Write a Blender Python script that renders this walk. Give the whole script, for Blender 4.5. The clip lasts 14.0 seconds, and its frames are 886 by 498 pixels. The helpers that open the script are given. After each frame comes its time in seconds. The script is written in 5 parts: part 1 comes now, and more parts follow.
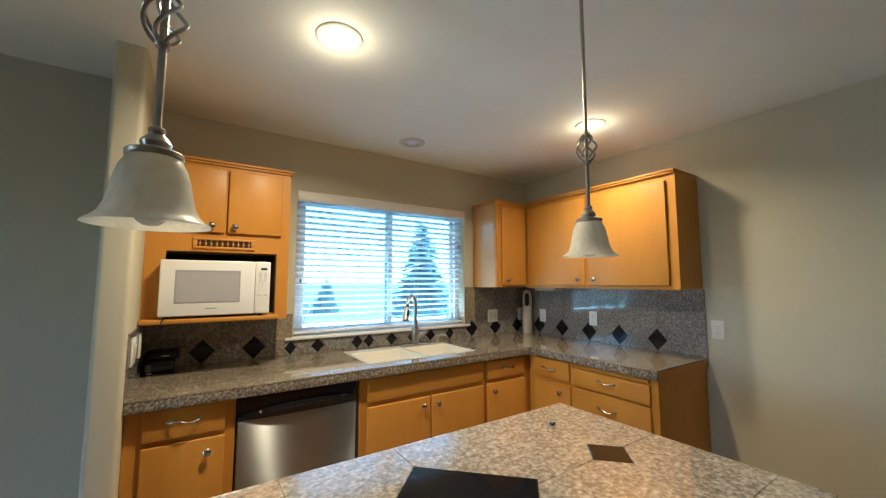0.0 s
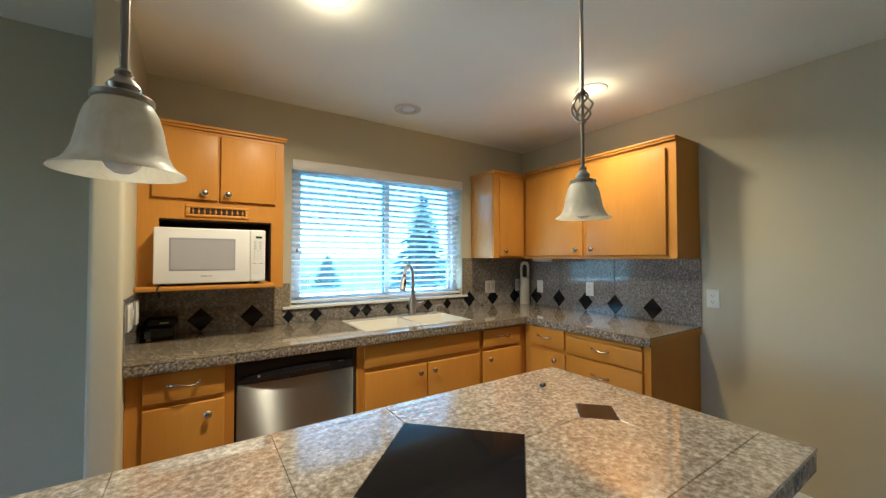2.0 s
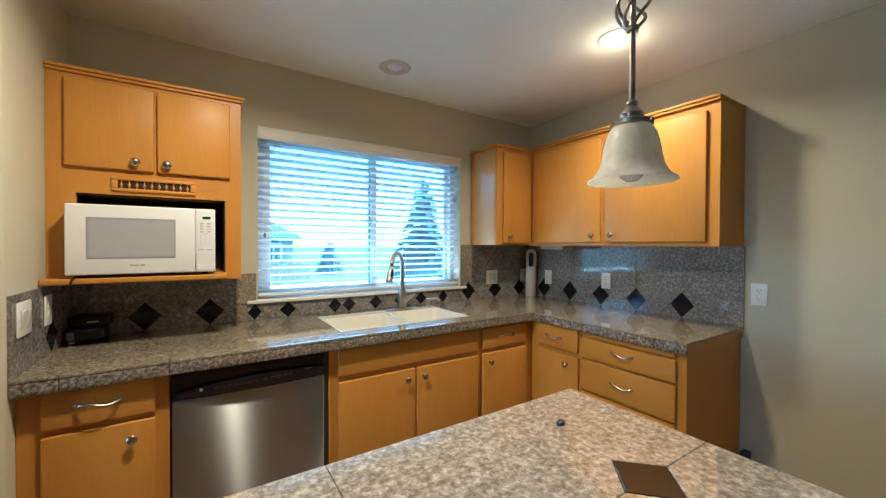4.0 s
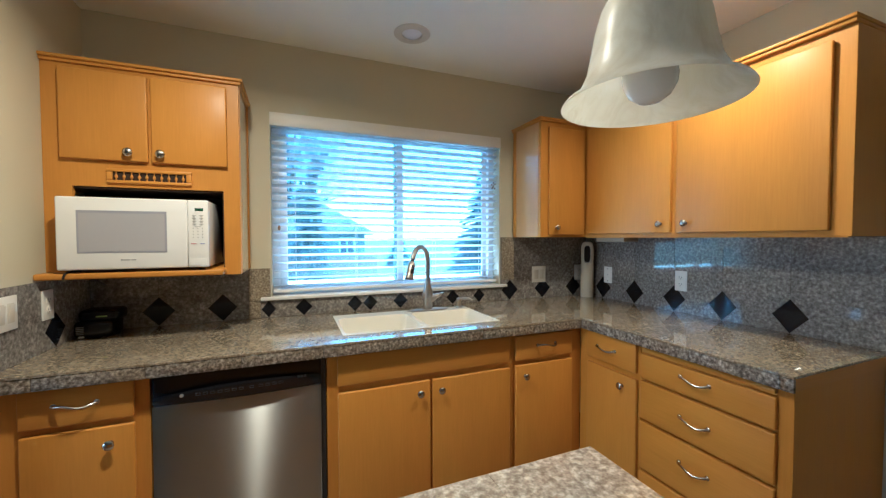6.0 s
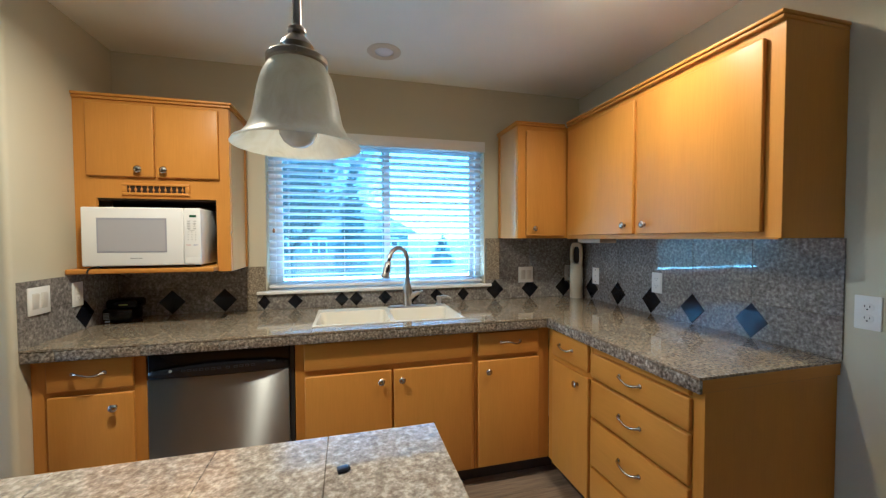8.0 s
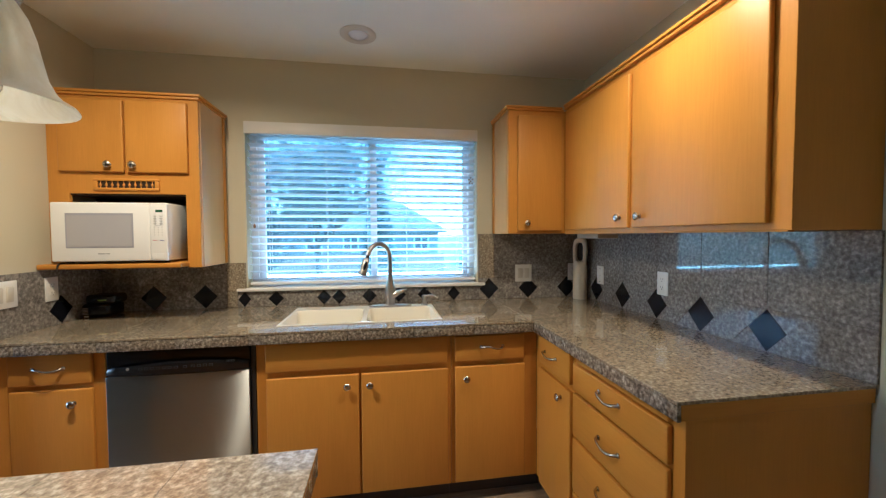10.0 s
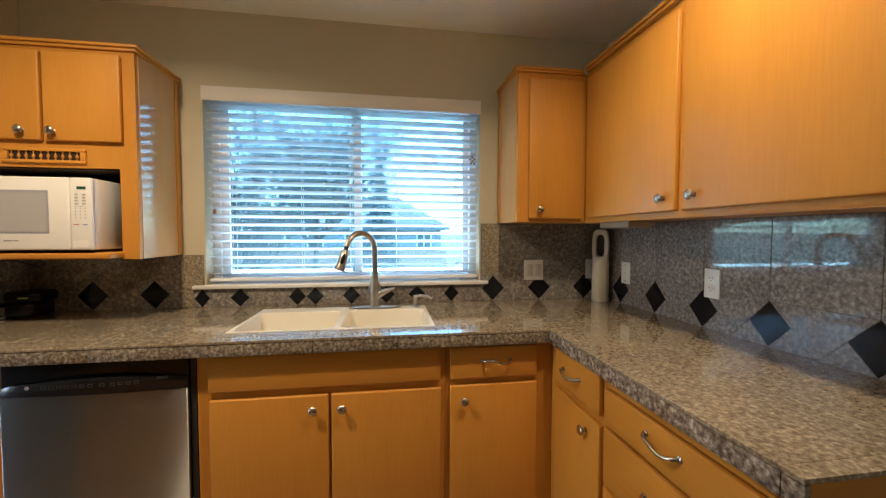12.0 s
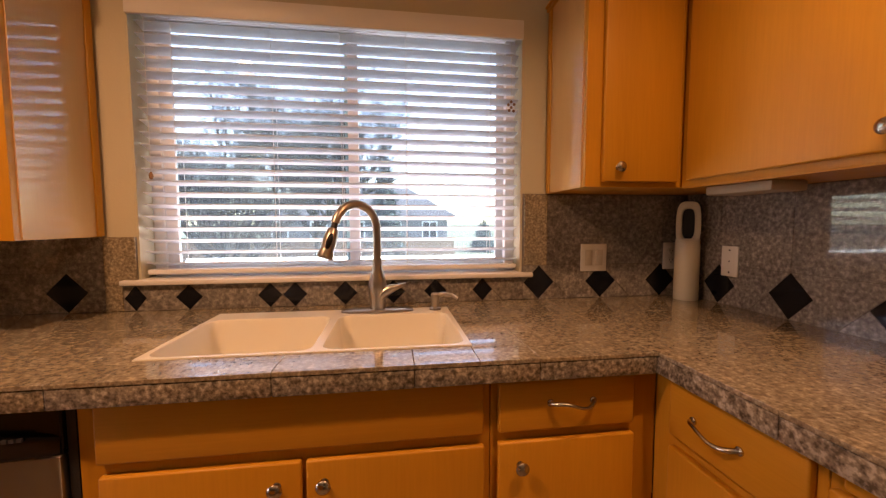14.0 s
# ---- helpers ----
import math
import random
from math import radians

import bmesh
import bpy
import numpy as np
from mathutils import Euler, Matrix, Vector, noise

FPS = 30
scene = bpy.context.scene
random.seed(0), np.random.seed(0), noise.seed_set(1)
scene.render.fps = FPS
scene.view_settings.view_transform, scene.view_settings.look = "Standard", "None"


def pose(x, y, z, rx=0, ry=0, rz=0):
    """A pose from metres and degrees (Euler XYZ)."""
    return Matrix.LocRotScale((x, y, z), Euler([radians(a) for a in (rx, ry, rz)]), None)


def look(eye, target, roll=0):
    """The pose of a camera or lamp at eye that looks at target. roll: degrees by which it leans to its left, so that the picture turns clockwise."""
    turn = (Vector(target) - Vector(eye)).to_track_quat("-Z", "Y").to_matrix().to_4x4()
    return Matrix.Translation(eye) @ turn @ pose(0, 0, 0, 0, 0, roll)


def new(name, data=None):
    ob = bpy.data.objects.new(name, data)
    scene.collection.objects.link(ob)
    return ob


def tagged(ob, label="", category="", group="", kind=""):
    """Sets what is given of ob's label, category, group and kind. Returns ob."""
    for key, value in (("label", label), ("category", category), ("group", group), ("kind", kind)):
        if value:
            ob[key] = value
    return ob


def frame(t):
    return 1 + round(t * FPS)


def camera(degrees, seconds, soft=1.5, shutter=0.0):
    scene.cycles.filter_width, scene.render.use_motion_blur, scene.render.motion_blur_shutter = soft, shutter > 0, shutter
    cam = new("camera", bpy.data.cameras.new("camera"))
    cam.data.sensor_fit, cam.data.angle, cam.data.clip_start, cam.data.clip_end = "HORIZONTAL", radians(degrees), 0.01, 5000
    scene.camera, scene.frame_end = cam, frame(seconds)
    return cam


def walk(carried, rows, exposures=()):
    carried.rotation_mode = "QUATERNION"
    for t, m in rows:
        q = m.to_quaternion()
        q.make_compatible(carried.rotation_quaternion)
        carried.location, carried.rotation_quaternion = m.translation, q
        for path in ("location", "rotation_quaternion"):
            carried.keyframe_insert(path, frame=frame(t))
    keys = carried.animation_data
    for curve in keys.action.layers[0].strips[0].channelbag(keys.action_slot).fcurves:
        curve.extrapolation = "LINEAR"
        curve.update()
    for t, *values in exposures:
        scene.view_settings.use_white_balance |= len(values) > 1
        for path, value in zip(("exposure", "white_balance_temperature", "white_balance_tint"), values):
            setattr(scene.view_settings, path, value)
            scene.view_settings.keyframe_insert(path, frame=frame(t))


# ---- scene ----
cam = camera(100.0, 14.0, soft=1.3)
PATH = [
    (0, (3.394, 2.092, 1.395), (4.495, 3.752, 1.572), -0.0),
    (0.5, (3.402, 2.088, 1.377), (4.502, 3.753, 1.519), -0.1),
    (1, (3.406, 2.084, 1.361), (4.507, 3.75, 1.469), -0.0),
    (1.5, (3.407, 2.083, 1.357), (4.511, 3.75, 1.427), -0.0),
    (2, (3.427, 2.088, 1.357), (4.528, 3.757, 1.402), -0.0),
    (2.5, (3.488, 2.112, 1.351), (4.59, 3.782, 1.371), -0.0),
    (5, (3.878, 2.524, 1.35), (4.895, 4.245, 1.3), 0.1),
    (5.5, (3.989, 2.539, 1.349), (4.871, 4.333, 1.296), -0.1),
    (6, (4.067, 2.522, 1.346), (4.813, 4.376, 1.287), -0.1),
    (6.5, (4.125, 2.475, 1.33), (4.818, 4.351, 1.273), -0.1),
    (7, (4.217, 2.378, 1.334), (4.825, 4.283, 1.278), -0.1),
    (7.5, (4.305, 2.297, 1.352), (4.837, 4.224, 1.294), -0.1),
    (8, (4.437, 2.26, 1.354), (4.936, 4.196, 1.295), -0.2),
    (10.5, (4.805, 2.404, 1.326), (5.099, 4.381, 1.255), -0.1),
    (11, (4.831, 2.473, 1.305), (5.124, 4.451, 1.237), 0.1),
    (11.5, (4.846, 2.568, 1.3), (5.149, 4.544, 1.22), 0.1),
    (12, (4.867, 2.706, 1.29), (5.165, 4.682, 1.21), 0.1),
    (12.5, (4.882, 2.826, 1.28), (5.175, 4.803, 1.195), 0.1),
    (13, (4.887, 2.964, 1.264), (5.177, 4.94, 1.163), 0.1),
    (13.5, (4.874, 3.147, 1.257), (5.159, 5.123, 1.132), 0.1),
    (14, (4.858, 3.276, 1.228), (5.13, 5.252, 1.093), -0.1),
]
EXPOSURES = [(0, 4.76, 5050, 9), (2.5, 4.78, 5000, 8), (5, 4.78, 4600, 9), (7.5, 4.79, 4580, 10), (11, 4.73, 5150, 14), (12.5, 4.57, 6100, 23), (13, 4.48, 6750, 31), (13.5, 4.34, 7400, 37), (14, 4.22, 9000, 57)]
walk(cam, [(t, look(eye, target, roll)) for t, eye, target, roll in PATH], EXPOSURES)

# ---- world and large lights ----
world = bpy.data.worlds.new("sky")
scene.world = world
world.use_nodes = True
wn = world.node_tree.nodes
sky = wn.new("ShaderNodeTexSky")
sky.sky_type = "NISHITA"
sky.sun_disc = False
sky.sun_elevation = radians(38)
sky.sun_rotation = radians(107)
sky.air_density, sky.dust_density, sky.ozone_density = 1.0, 0.6, 1.5
wn["Background"].inputs["Strength"].default_value = 0.09
world.node_tree.links.new(sky.outputs[0], wn["Background"].inputs["Color"])

sun_data = bpy.data.lights.new("sun", "SUN")
sun_data.energy, sun_data.angle, sun_data.color = 1.5, radians(12), (1.0, 0.97, 0.93)
sun = new("sun", sun_data)
sun.matrix_world = look((0, 0, 30), (-1.6, 0.5, 28))

CANS = [(3.84, 3.538, True), (5.457, 3.49, True), (4.649, 4.39, False)]
for cx, cy, lit in CANS:
    if lit:
        d = bpy.data.lights.new("downlight", "AREA")
        d.shape, d.size, d.energy, d.color = "DISK", 0.10, 0.98 if cx < 5 else 0.49, (1.0, 0.74, 0.40)
        d.spread = radians(160 if cx < 5 else 146)
        new("downlight_lamp", d).matrix_world = look((cx, cy, 2.376), (cx, cy, 0))
        # the bulb stands a little proud of the ceiling and lights that too
        # an extra point lamp below it, added to fill ceiling and upper walls
        g = bpy.data.lights.new("bulb_glow", "POINT")
        g.shadow_soft_size, g.energy, g.color = 0.05, 0.08, (1.0, 0.73, 0.38)
        new("bulb_glow_lamp", g).location = (cx, cy, 2.315)

# added strip lamp at the window's opening fills the ceiling, like ground-thrown daylight
up = bpy.data.lights.new("window_bounce_fill", "AREA")
up.shape, up.size, up.size_y, up.energy, up.color = "RECTANGLE", 1.36, 0.06, 0.3, (0.82, 0.94, 1.0)
new("window_bounce_fill_lamp", up).matrix_world = look((4.669, 4.975, 1.06), (4.669, 4.275, 1.76))

# ---- materials ----
def material(name, color=(0.5, 0.5, 0.5), rough=0.5, metal=0.0, coat=0.0, emit=None, power=0.0):
    m = bpy.data.materials.new(name)
    m.use_nodes = True
    b = m.node_tree.nodes["Principled BSDF"]
    b.inputs["Base Color"].default_value = (*color, 1)
    b.inputs["Roughness"].default_value = rough
    b.inputs["Metallic"].default_value = metal
    b.inputs["Coat Weight"].default_value = coat
    b.inputs["Coat Roughness"].default_value = 0.26
    if emit:
        b.inputs["Emission Color"].default_value = (*emit, 1)
        b.inputs["Emission Strength"].default_value = power
    return m


def nodes_of(m):
    return m.node_tree.nodes, m.node_tree.links, m.node_tree.nodes["Principled BSDF"]


def noise_node(m, scale, detail=3.0, stretch=(1, 1, 1), rough=0.5, space="Object"):
    n, l, b = nodes_of(m)
    co = n.new("ShaderNodeTexCoord")
    mp = n.new("ShaderNodeMapping")
    mp.inputs["Scale"].default_value = stretch
    t = n.new("ShaderNodeTexNoise")
    t.inputs["Scale"].default_value, t.inputs["Detail"].default_value = scale, detail
    t.inputs["Roughness"].default_value = rough
    l.new(co.outputs[space], mp.inputs["Vector"])
    l.new(mp.outputs[0], t.inputs["Vector"])
    return t


def ramp(m, source, stops):
    n, l, b = nodes_of(m)
    r = n.new("ShaderNodeValToRGB")
    e = r.color_ramp.elements
    while len(e) < len(stops):
        e.new(0.5)
    for el, (p, c) in zip(e, stops):
        el.position, el.color = p, (*c, 1) if len(c) == 3 else c
    l.new(source, r.inputs[0])
    return r


def mix(m, kind, fac, a, b2):
    n, l, b = nodes_of(m)
    x = n.new("ShaderNodeMix")
    x.data_type, x.blend_type = "RGBA", kind
    for sock, v in ((x.inputs[0], fac), (x.inputs[6], a), (x.inputs[7], b2)):
        if isinstance(v, (int, float)):
            sock.default_value = v
        elif isinstance(v, tuple):
            sock.default_value = (*v, 1)
        else:
            l.new(v, sock)
    return x.outputs[2]


def bump(m, height, strength=0.1, distance=0.002):
    n, l, b = nodes_of(m)
    x = n.new("ShaderNodeBump")
    x.inputs["Strength"].default_value, x.inputs["Distance"].default_value = strength, distance
    l.new(height, x.inputs["Height"])
    l.new(x.outputs[0], b.inputs["Normal"])


def random_shift(m, color, amount):
    """Makes each object a little lighter or darker than its like."""
    n, l, b = nodes_of(m)
    info = n.new("ShaderNodeObjectInfo")
    r = ramp(m, info.outputs["Random"], [(0, (1 - amount,) * 3), (1, (1 + amount,) * 3)])
    return mix(m, "MULTIPLY", 1.0, color, r.outputs[0])


def wood_material(name, light, dark, rough=0.42, axis="z"):
    m = material(name, light, rough, coat=0.06)
    n, l, b = nodes_of(m)
    st = {"x": (2.0, 40, 40), "y": (40, 2.0, 40), "z": (40, 40, 2.0)}[axis]
    b.inputs["Specular IOR Level"].default_value = 0.27
    fine = noise_node(m, 4.0, 6.0, st, 0.6)
    big = noise_node(m, 1.0, 3.0, tuple(v ** 0.55 for v in st), 0.5)
    c1 = ramp(m, fine.outputs[0], [(0.25, dark), (0.75, light)]).outputs[0]
    c2 = ramp(m, big.outputs[0], [(0.25, (0.90, 0.88, 0.85)), (0.75, (1.04, 1.04, 1.03))]).outputs[0]
    c = random_shift(m, mix(m, "MULTIPLY", 1.0, c1, c2), 0.05)
    l.new(c, b.inputs["Base Color"])
    l.new(ramp(m, big.outputs[0], [(0.3, (rough - 0.06,) * 3), (0.7, (rough + 0.08,) * 3)]).outputs[0], b.inputs["Roughness"])
    bump(m, fine.outputs[0], 0.03, 0.001)
    return m


def granite_material(name, tones, rough, scale=120.0):
    """Speckled stone: small flecks on soft blotches, polished."""
    m = material(name, tones[1], rough, coat=0.0)
    n, l, b = nodes_of(m)
    fleck = noise_node(m, scale, 2.5, (1, 1, 1), 0.6)
    chip = noise_node(m, scale * 0.55, 3.0, (1, 1.3, 1), 0.55)
    cloud = noise_node(m, 6.0, 2.0)
    c1 = ramp(m, fleck.outputs[0], [(0.36, tones[0]), (0.45, tones[1]), (0.56, tones[2]), (0.64, tones[3])]).outputs[0]
    c2 = ramp(m, chip.outputs[0], [(0.40, (0.85, 0.84, 0.82)), (0.47, (0.96, 0.95, 0.94)), (0.56, (1.0, 1.0, 1.0)), (0.62, (1.15, 1.14, 1.11))]).outputs[0]
    c3 = ramp(m, cloud.outputs[0], [(0.3, (0.9, 0.9, 0.9)), (0.7, (1.08, 1.07, 1.05))]).outputs[0]
    c = mix(m, "MULTIPLY", 1.0, mix(m, "MULTIPLY", 1.0, c1, c2), c3)
    l.new(random_shift(m, c, 0.06), b.inputs["Base Color"])
    l.new(ramp(m, chip.outputs[0], [(0.3, (rough * 0.7,) * 3), (0.7, (rough * 1.5,) * 3)]).outputs[0], b.inputs["Roughness"])
    bump(m, fleck.outputs[0], 0.01, 0.001)
    return m


def paint_material(name, color, grain=220.0, strength=0.12, rough=0.7):
    m = material(name, color, rough)
    n, l, b = nodes_of(m)
    t = noise_node(m, grain, 3.0)
    big = noise_node(m, 1.3, 3.0)
    r = ramp(m, big.outputs[0], [(0.3, tuple(v * 0.95 for v in color)), (0.7, tuple(min(1, v * 1.04) for v in color))])
    l.new(r.outputs[0], b.inputs["Base Color"])
    bump(m, t.outputs[0], strength, 0.003)
    return m


def brushed_material(name, color, rough=0.3, stretch=(1, 1, 120)):
    m = material(name, color, rough, 1.0)
    n, l, b = nodes_of(m)
    t = noise_node(m, 6.0, 4.0, stretch)
    l.new(ramp(m, t.outputs[0], [(0.3, (rough * 0.92,) * 3), (0.7, (rough * 1.1,) * 3)]).outputs[0], b.inputs["Roughness"])
    return m


WOOD = wood_material("honey_maple_veneer", (0.59, 0.268, 0.032), (0.53, 0.235, 0.026))
WOOD_X = wood_material("honey_maple_rail", (0.59, 0.268, 0.032), (0.53, 0.235, 0.026), axis="x")
WOOD_Y = wood_material("honey_maple_rail_y", (0.59, 0.268, 0.032), (0.53, 0.235, 0.026), axis="y")
WOOD_GLOSS = wood_material("glossy_almond_laminate", (0.64, 0.36, 0.145), (0.61, 0.34, 0.135), 0.07)
nodes_of(WOOD_GLOSS)[2].inputs["Specular IOR Level"].default_value = 0.5
nodes_of(WOOD_GLOSS)[2].inputs["Coat Weight"].default_value = 0.0
# near-black wood: the shade inside bay and vent is put into its colour
WOOD_SHADE = wood_material("cabinet_inside_shade", (0.05, 0.03, 0.018), (0.035, 0.02, 0.012), 0.6)
GRANITE = granite_material("speckled_granite_tile", [(0.17, 0.137, 0.096), (0.235, 0.194, 0.138), (0.30, 0.253, 0.18), (0.41, 0.355, 0.262)], 0.06, 104)
GRANITE_W = granite_material("grey_granite_wall_tile", [(0.145, 0.130, 0.118), (0.20, 0.183, 0.166), (0.25, 0.231, 0.208), (0.34, 0.315, 0.285)], 0.04, 80)
GRANITE_E = granite_material("granite_edge_tile", [(0.09, 0.074, 0.056), (0.175, 0.147, 0.115), (0.27, 0.232, 0.18), (0.43, 0.38, 0.31)], 0.2, 85)
# the counter granite's tones, raised about half so the island comes out brighter
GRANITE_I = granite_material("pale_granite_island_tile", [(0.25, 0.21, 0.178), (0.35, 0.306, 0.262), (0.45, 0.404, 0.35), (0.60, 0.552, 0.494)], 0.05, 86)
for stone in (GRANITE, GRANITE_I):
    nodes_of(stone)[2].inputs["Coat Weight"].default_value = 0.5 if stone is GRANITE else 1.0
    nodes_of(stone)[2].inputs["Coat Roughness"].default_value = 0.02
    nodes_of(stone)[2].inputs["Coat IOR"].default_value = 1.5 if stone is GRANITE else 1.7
GROUT = paint_material("grey_grout", (0.16, 0.135, 0.105), 400, 0.2, 0.9)
BLACK_TILE = material("polished_black_tile", (0.007, 0.008, 0.012), 0.08)
nodes_of(BLACK_TILE)[2].inputs["Specular IOR Level"].default_value = 0.35
WALL = paint_material("greige_wall_paint", (0.548, 0.502, 0.365), 160, 0.18, 0.65)
CEILING = paint_material("ceiling_paint", (0.91, 0.91, 0.82), 120, 0.25, 0.85)
TRIM = paint_material("white_trim_paint", (0.78, 0.76, 0.72), 90, 0.03, 0.4)
VINYL = material("white_vinyl", (0.8, 0.8, 0.8), 0.35)
PLATE = material("white_plate_plastic", (0.76, 0.74, 0.68), 0.35)
PLATE_IN = material("beige_rocker_plastic", (0.62, 0.58, 0.50), 0.4)
PLATE_DARK = material("socket_slot", (0.03, 0.03, 0.03), 0.5)
def steel_material(name, color, rough, stretch):
    """Steel brushed along its width, which draws lights out into upright streaks."""
    m = material(name, color, rough, 1.0)
    n, l, b = nodes_of(m)
    tg = n.new("ShaderNodeTangent")
    tg.direction_type, tg.axis = "RADIAL", "Z"
    grain = noise_node(m, 5.0, 4.0, (0.6, 1, 160), 0.6)
    gloss = n.new("ShaderNodeBsdfAnisotropic")
    gloss.inputs["Color"].default_value = (*color, 1)
    gloss.inputs["Anisotropy"].default_value = stretch
    l.new(ramp(m, grain.outputs[0], [(0.3, (rough * 0.93,) * 3), (0.7, (rough * 1.07,) * 3)]).outputs[0], gloss.inputs["Roughness"])
    l.new(tg.outputs[0], gloss.inputs["Tangent"])
    l.new(gloss.outputs[0], n["Material Output"].inputs["Surface"])
    return m


STEEL = steel_material("brushed_stainless", (0.40, 0.41, 0.41), 0.34, 0.74)
NICKEL = brushed_material("brushed_nickel", (0.46, 0.415, 0.36), 0.30, (30, 30, 30))
CHROME = material("polished_nickel", (0.46, 0.42, 0.365), 0.24, 1.0)
BLACK_GLOSS = material("glossy_black_plastic", (0.008, 0.008, 0.010), 0.2)
nodes_of(BLACK_GLOSS)[2].inputs["Specular IOR Level"].default_value = 0.3
BLACK_SATIN = material("satin_black_plastic", (0.007, 0.007, 0.009), 0.24)
BLACK_MATT = paint_material("black_plastic", (0.02, 0.02, 0.022), 300, 0.2, 0.5)
GREY_MARK = material("grey_marking", (0.30, 0.30, 0.30), 0.5)
PORCELAIN = material("cream_enamel", (0.80, 0.755, 0.63), 0.14, coat=0.4)
MICRO_WHITE = material("white_appliance_enamel", (0.80, 0.79, 0.77), 0.25, coat=0.3)
MICRO_WINDOW = material("grey_oven_window", (0.43, 0.42, 0.44), 0.18, coat=0.4)
MICRO_SHADE = material("oven_window_rebate", (0.33, 0.33, 0.38), 0.3)
DISPLAY = material("dark_display", (0.01, 0.015, 0.01), 0.15)
DISPLAY_ON = material("green_digits", (0.02, 0.1, 0.03), 0.4, emit=(0.15, 0.9, 0.3), power=0.004)
DIM_MARK = material("dim_grey_marking", (0.03, 0.03, 0.03), 0.6)
RING = material("beige_trim_ring", (0.66, 0.61, 0.50), 0.4)
RED_MARK = material("red_marking", (0.45, 0.05, 0.05), 0.5)
BLUE_MARK = material("blue_marking", (0.1, 0.13, 0.4), 0.5)
BULB_ON = material("lit_bulb", (1, 0.9, 0.7), 0.4, emit=(1.0, 0.66, 0.27), power=0.085)
BULB_OFF = material("unlit_bulb", (0.86, 0.87, 0.90), 0.25, coat=0.4)
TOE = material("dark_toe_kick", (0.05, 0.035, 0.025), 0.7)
BROWN_MARK = material("brown_sticker", (0.28, 0.14, 0.06), 0.6)
LIME = material("lime_marking", (0.35, 0.42, 0.05), 0.5)


def glass_shade_material():
    m = material("alabaster_glass", (0.82, 0.80, 0.74), 0.5, coat=0.25)
    n, l, b = nodes_of(m)
    t = noise_node(m, 26.0, 5.0, (1, 1, 0.6), 0.6)
    t.inputs["Distortion"].default_value = 1.6
    c = ramp(m, t.outputs[0], [(0.34, (0.84, 0.81, 0.72)), (0.5, (0.92, 0.90, 0.82)), (0.68, (0.96, 0.95, 0.9))]).outputs[0]
    l.new(c, b.inputs["Base Color"])
    tr = n.new("ShaderNodeBsdfTranslucent")
    l.new(c, tr.inputs["Color"])
    mx = n.new("ShaderNodeMixShader")
    mx.inputs[0].default_value = 0.62
    l.new(b.outputs[0], mx.inputs[1])
    l.new(tr.outputs[0], mx.inputs[2])
    l.new(mx.outputs[0], n["Material Output"].inputs["Surface"])
    return m


def slat_material():
    m = material("white_blind_slat", (0.84, 0.86, 0.87), 0.4)
    n, l, b = nodes_of(m)
    tr = n.new("ShaderNodeBsdfTranslucent")
    tr.inputs["Color"].default_value = (0.78, 0.83, 0.87, 1)
    mx = n.new("ShaderNodeMixShader")
    mx.inputs[0].default_value = 0.42
    l.new(b.outputs[0], mx.inputs[1])
    l.new(tr.outputs[0], mx.inputs[2])
    l.new(mx.outputs[0], n["Material Output"].inputs["Surface"])
    return m


def pane_material():
    # greenish glass, its colour darkened further to hold down the bright view
    m = material("window_glass", (0.29, 0.53, 0.56), 0.0)
    n, l, b = nodes_of(m)
    b.inputs["Transmission Weight"].default_value = 1.0
    b.inputs["IOR"].default_value = 1.45
    # a translucent mix lifts the darks outdoors, in place of glare and haze
    veil = n.new("ShaderNodeBsdfTranslucent")
    veil.inputs["Color"].default_value = (0.5, 0.74, 0.8, 1)
    mx = n.new("ShaderNodeMixShader")
    mx.inputs[0].default_value = 0.025
    l.new(b.outputs[0], mx.inputs[1])
    l.new(veil.outputs[0], mx.inputs[2])
    l.new(mx.outputs[0], n["Material Output"].inputs["Surface"])
    return m


SHADE_GLASS, SLAT, PANE = glass_shade_material(), slat_material(), pane_material()


def floor_material():
    m = material("oak_plank_floor", (0.27, 0.19, 0.12), 0.4)
    n, l, b = nodes_of(m)
    t = noise_node(m, 3.0, 5.0, (2, 30, 30), 0.6)
    big = noise_node(m, 2.0, 3.0, (1, 6, 1))
    c = mix(m, "MULTIPLY", 1.0, ramp(m, t.outputs[0], [(0.3, (0.18, 0.125, 0.08)), (0.7, (0.36, 0.27, 0.18))]).outputs[0],
            ramp(m, big.outputs[0], [(0.3, (0.75, 0.75, 0.75)), (0.7, (1.1, 1.1, 1.1))]).outputs[0])
    l.new(random_shift(m, c, 0.2), b.inputs["Base Color"])
    bump(m, t.outputs[0], 0.08, 0.001)
    return m


FLOOR = floor_material()

# ---- mesh helpers ----
ORIGIN = {}


def mesh_from(bm, name, smooth=False):
    bmesh.ops.recalc_face_normals(bm, faces=bm.faces)
    me = bpy.data.meshes.new(name)
    if smooth:
        for f in bm.faces:
            f.smooth = True
    bm.to_mesh(me)
    bm.free()
    if smooth:
        me.set_sharp_from_angle(angle=radians(38))
    return me


def thing(name, at, label, category, group=""):
    """An empty at the thing's base, which parents its parts."""
    ob = new(name)
    ob.empty_display_size = 0.1
    ob.location = at
    ORIGIN[ob.name] = Vector(at)
    return tagged(ob, label, category, group)


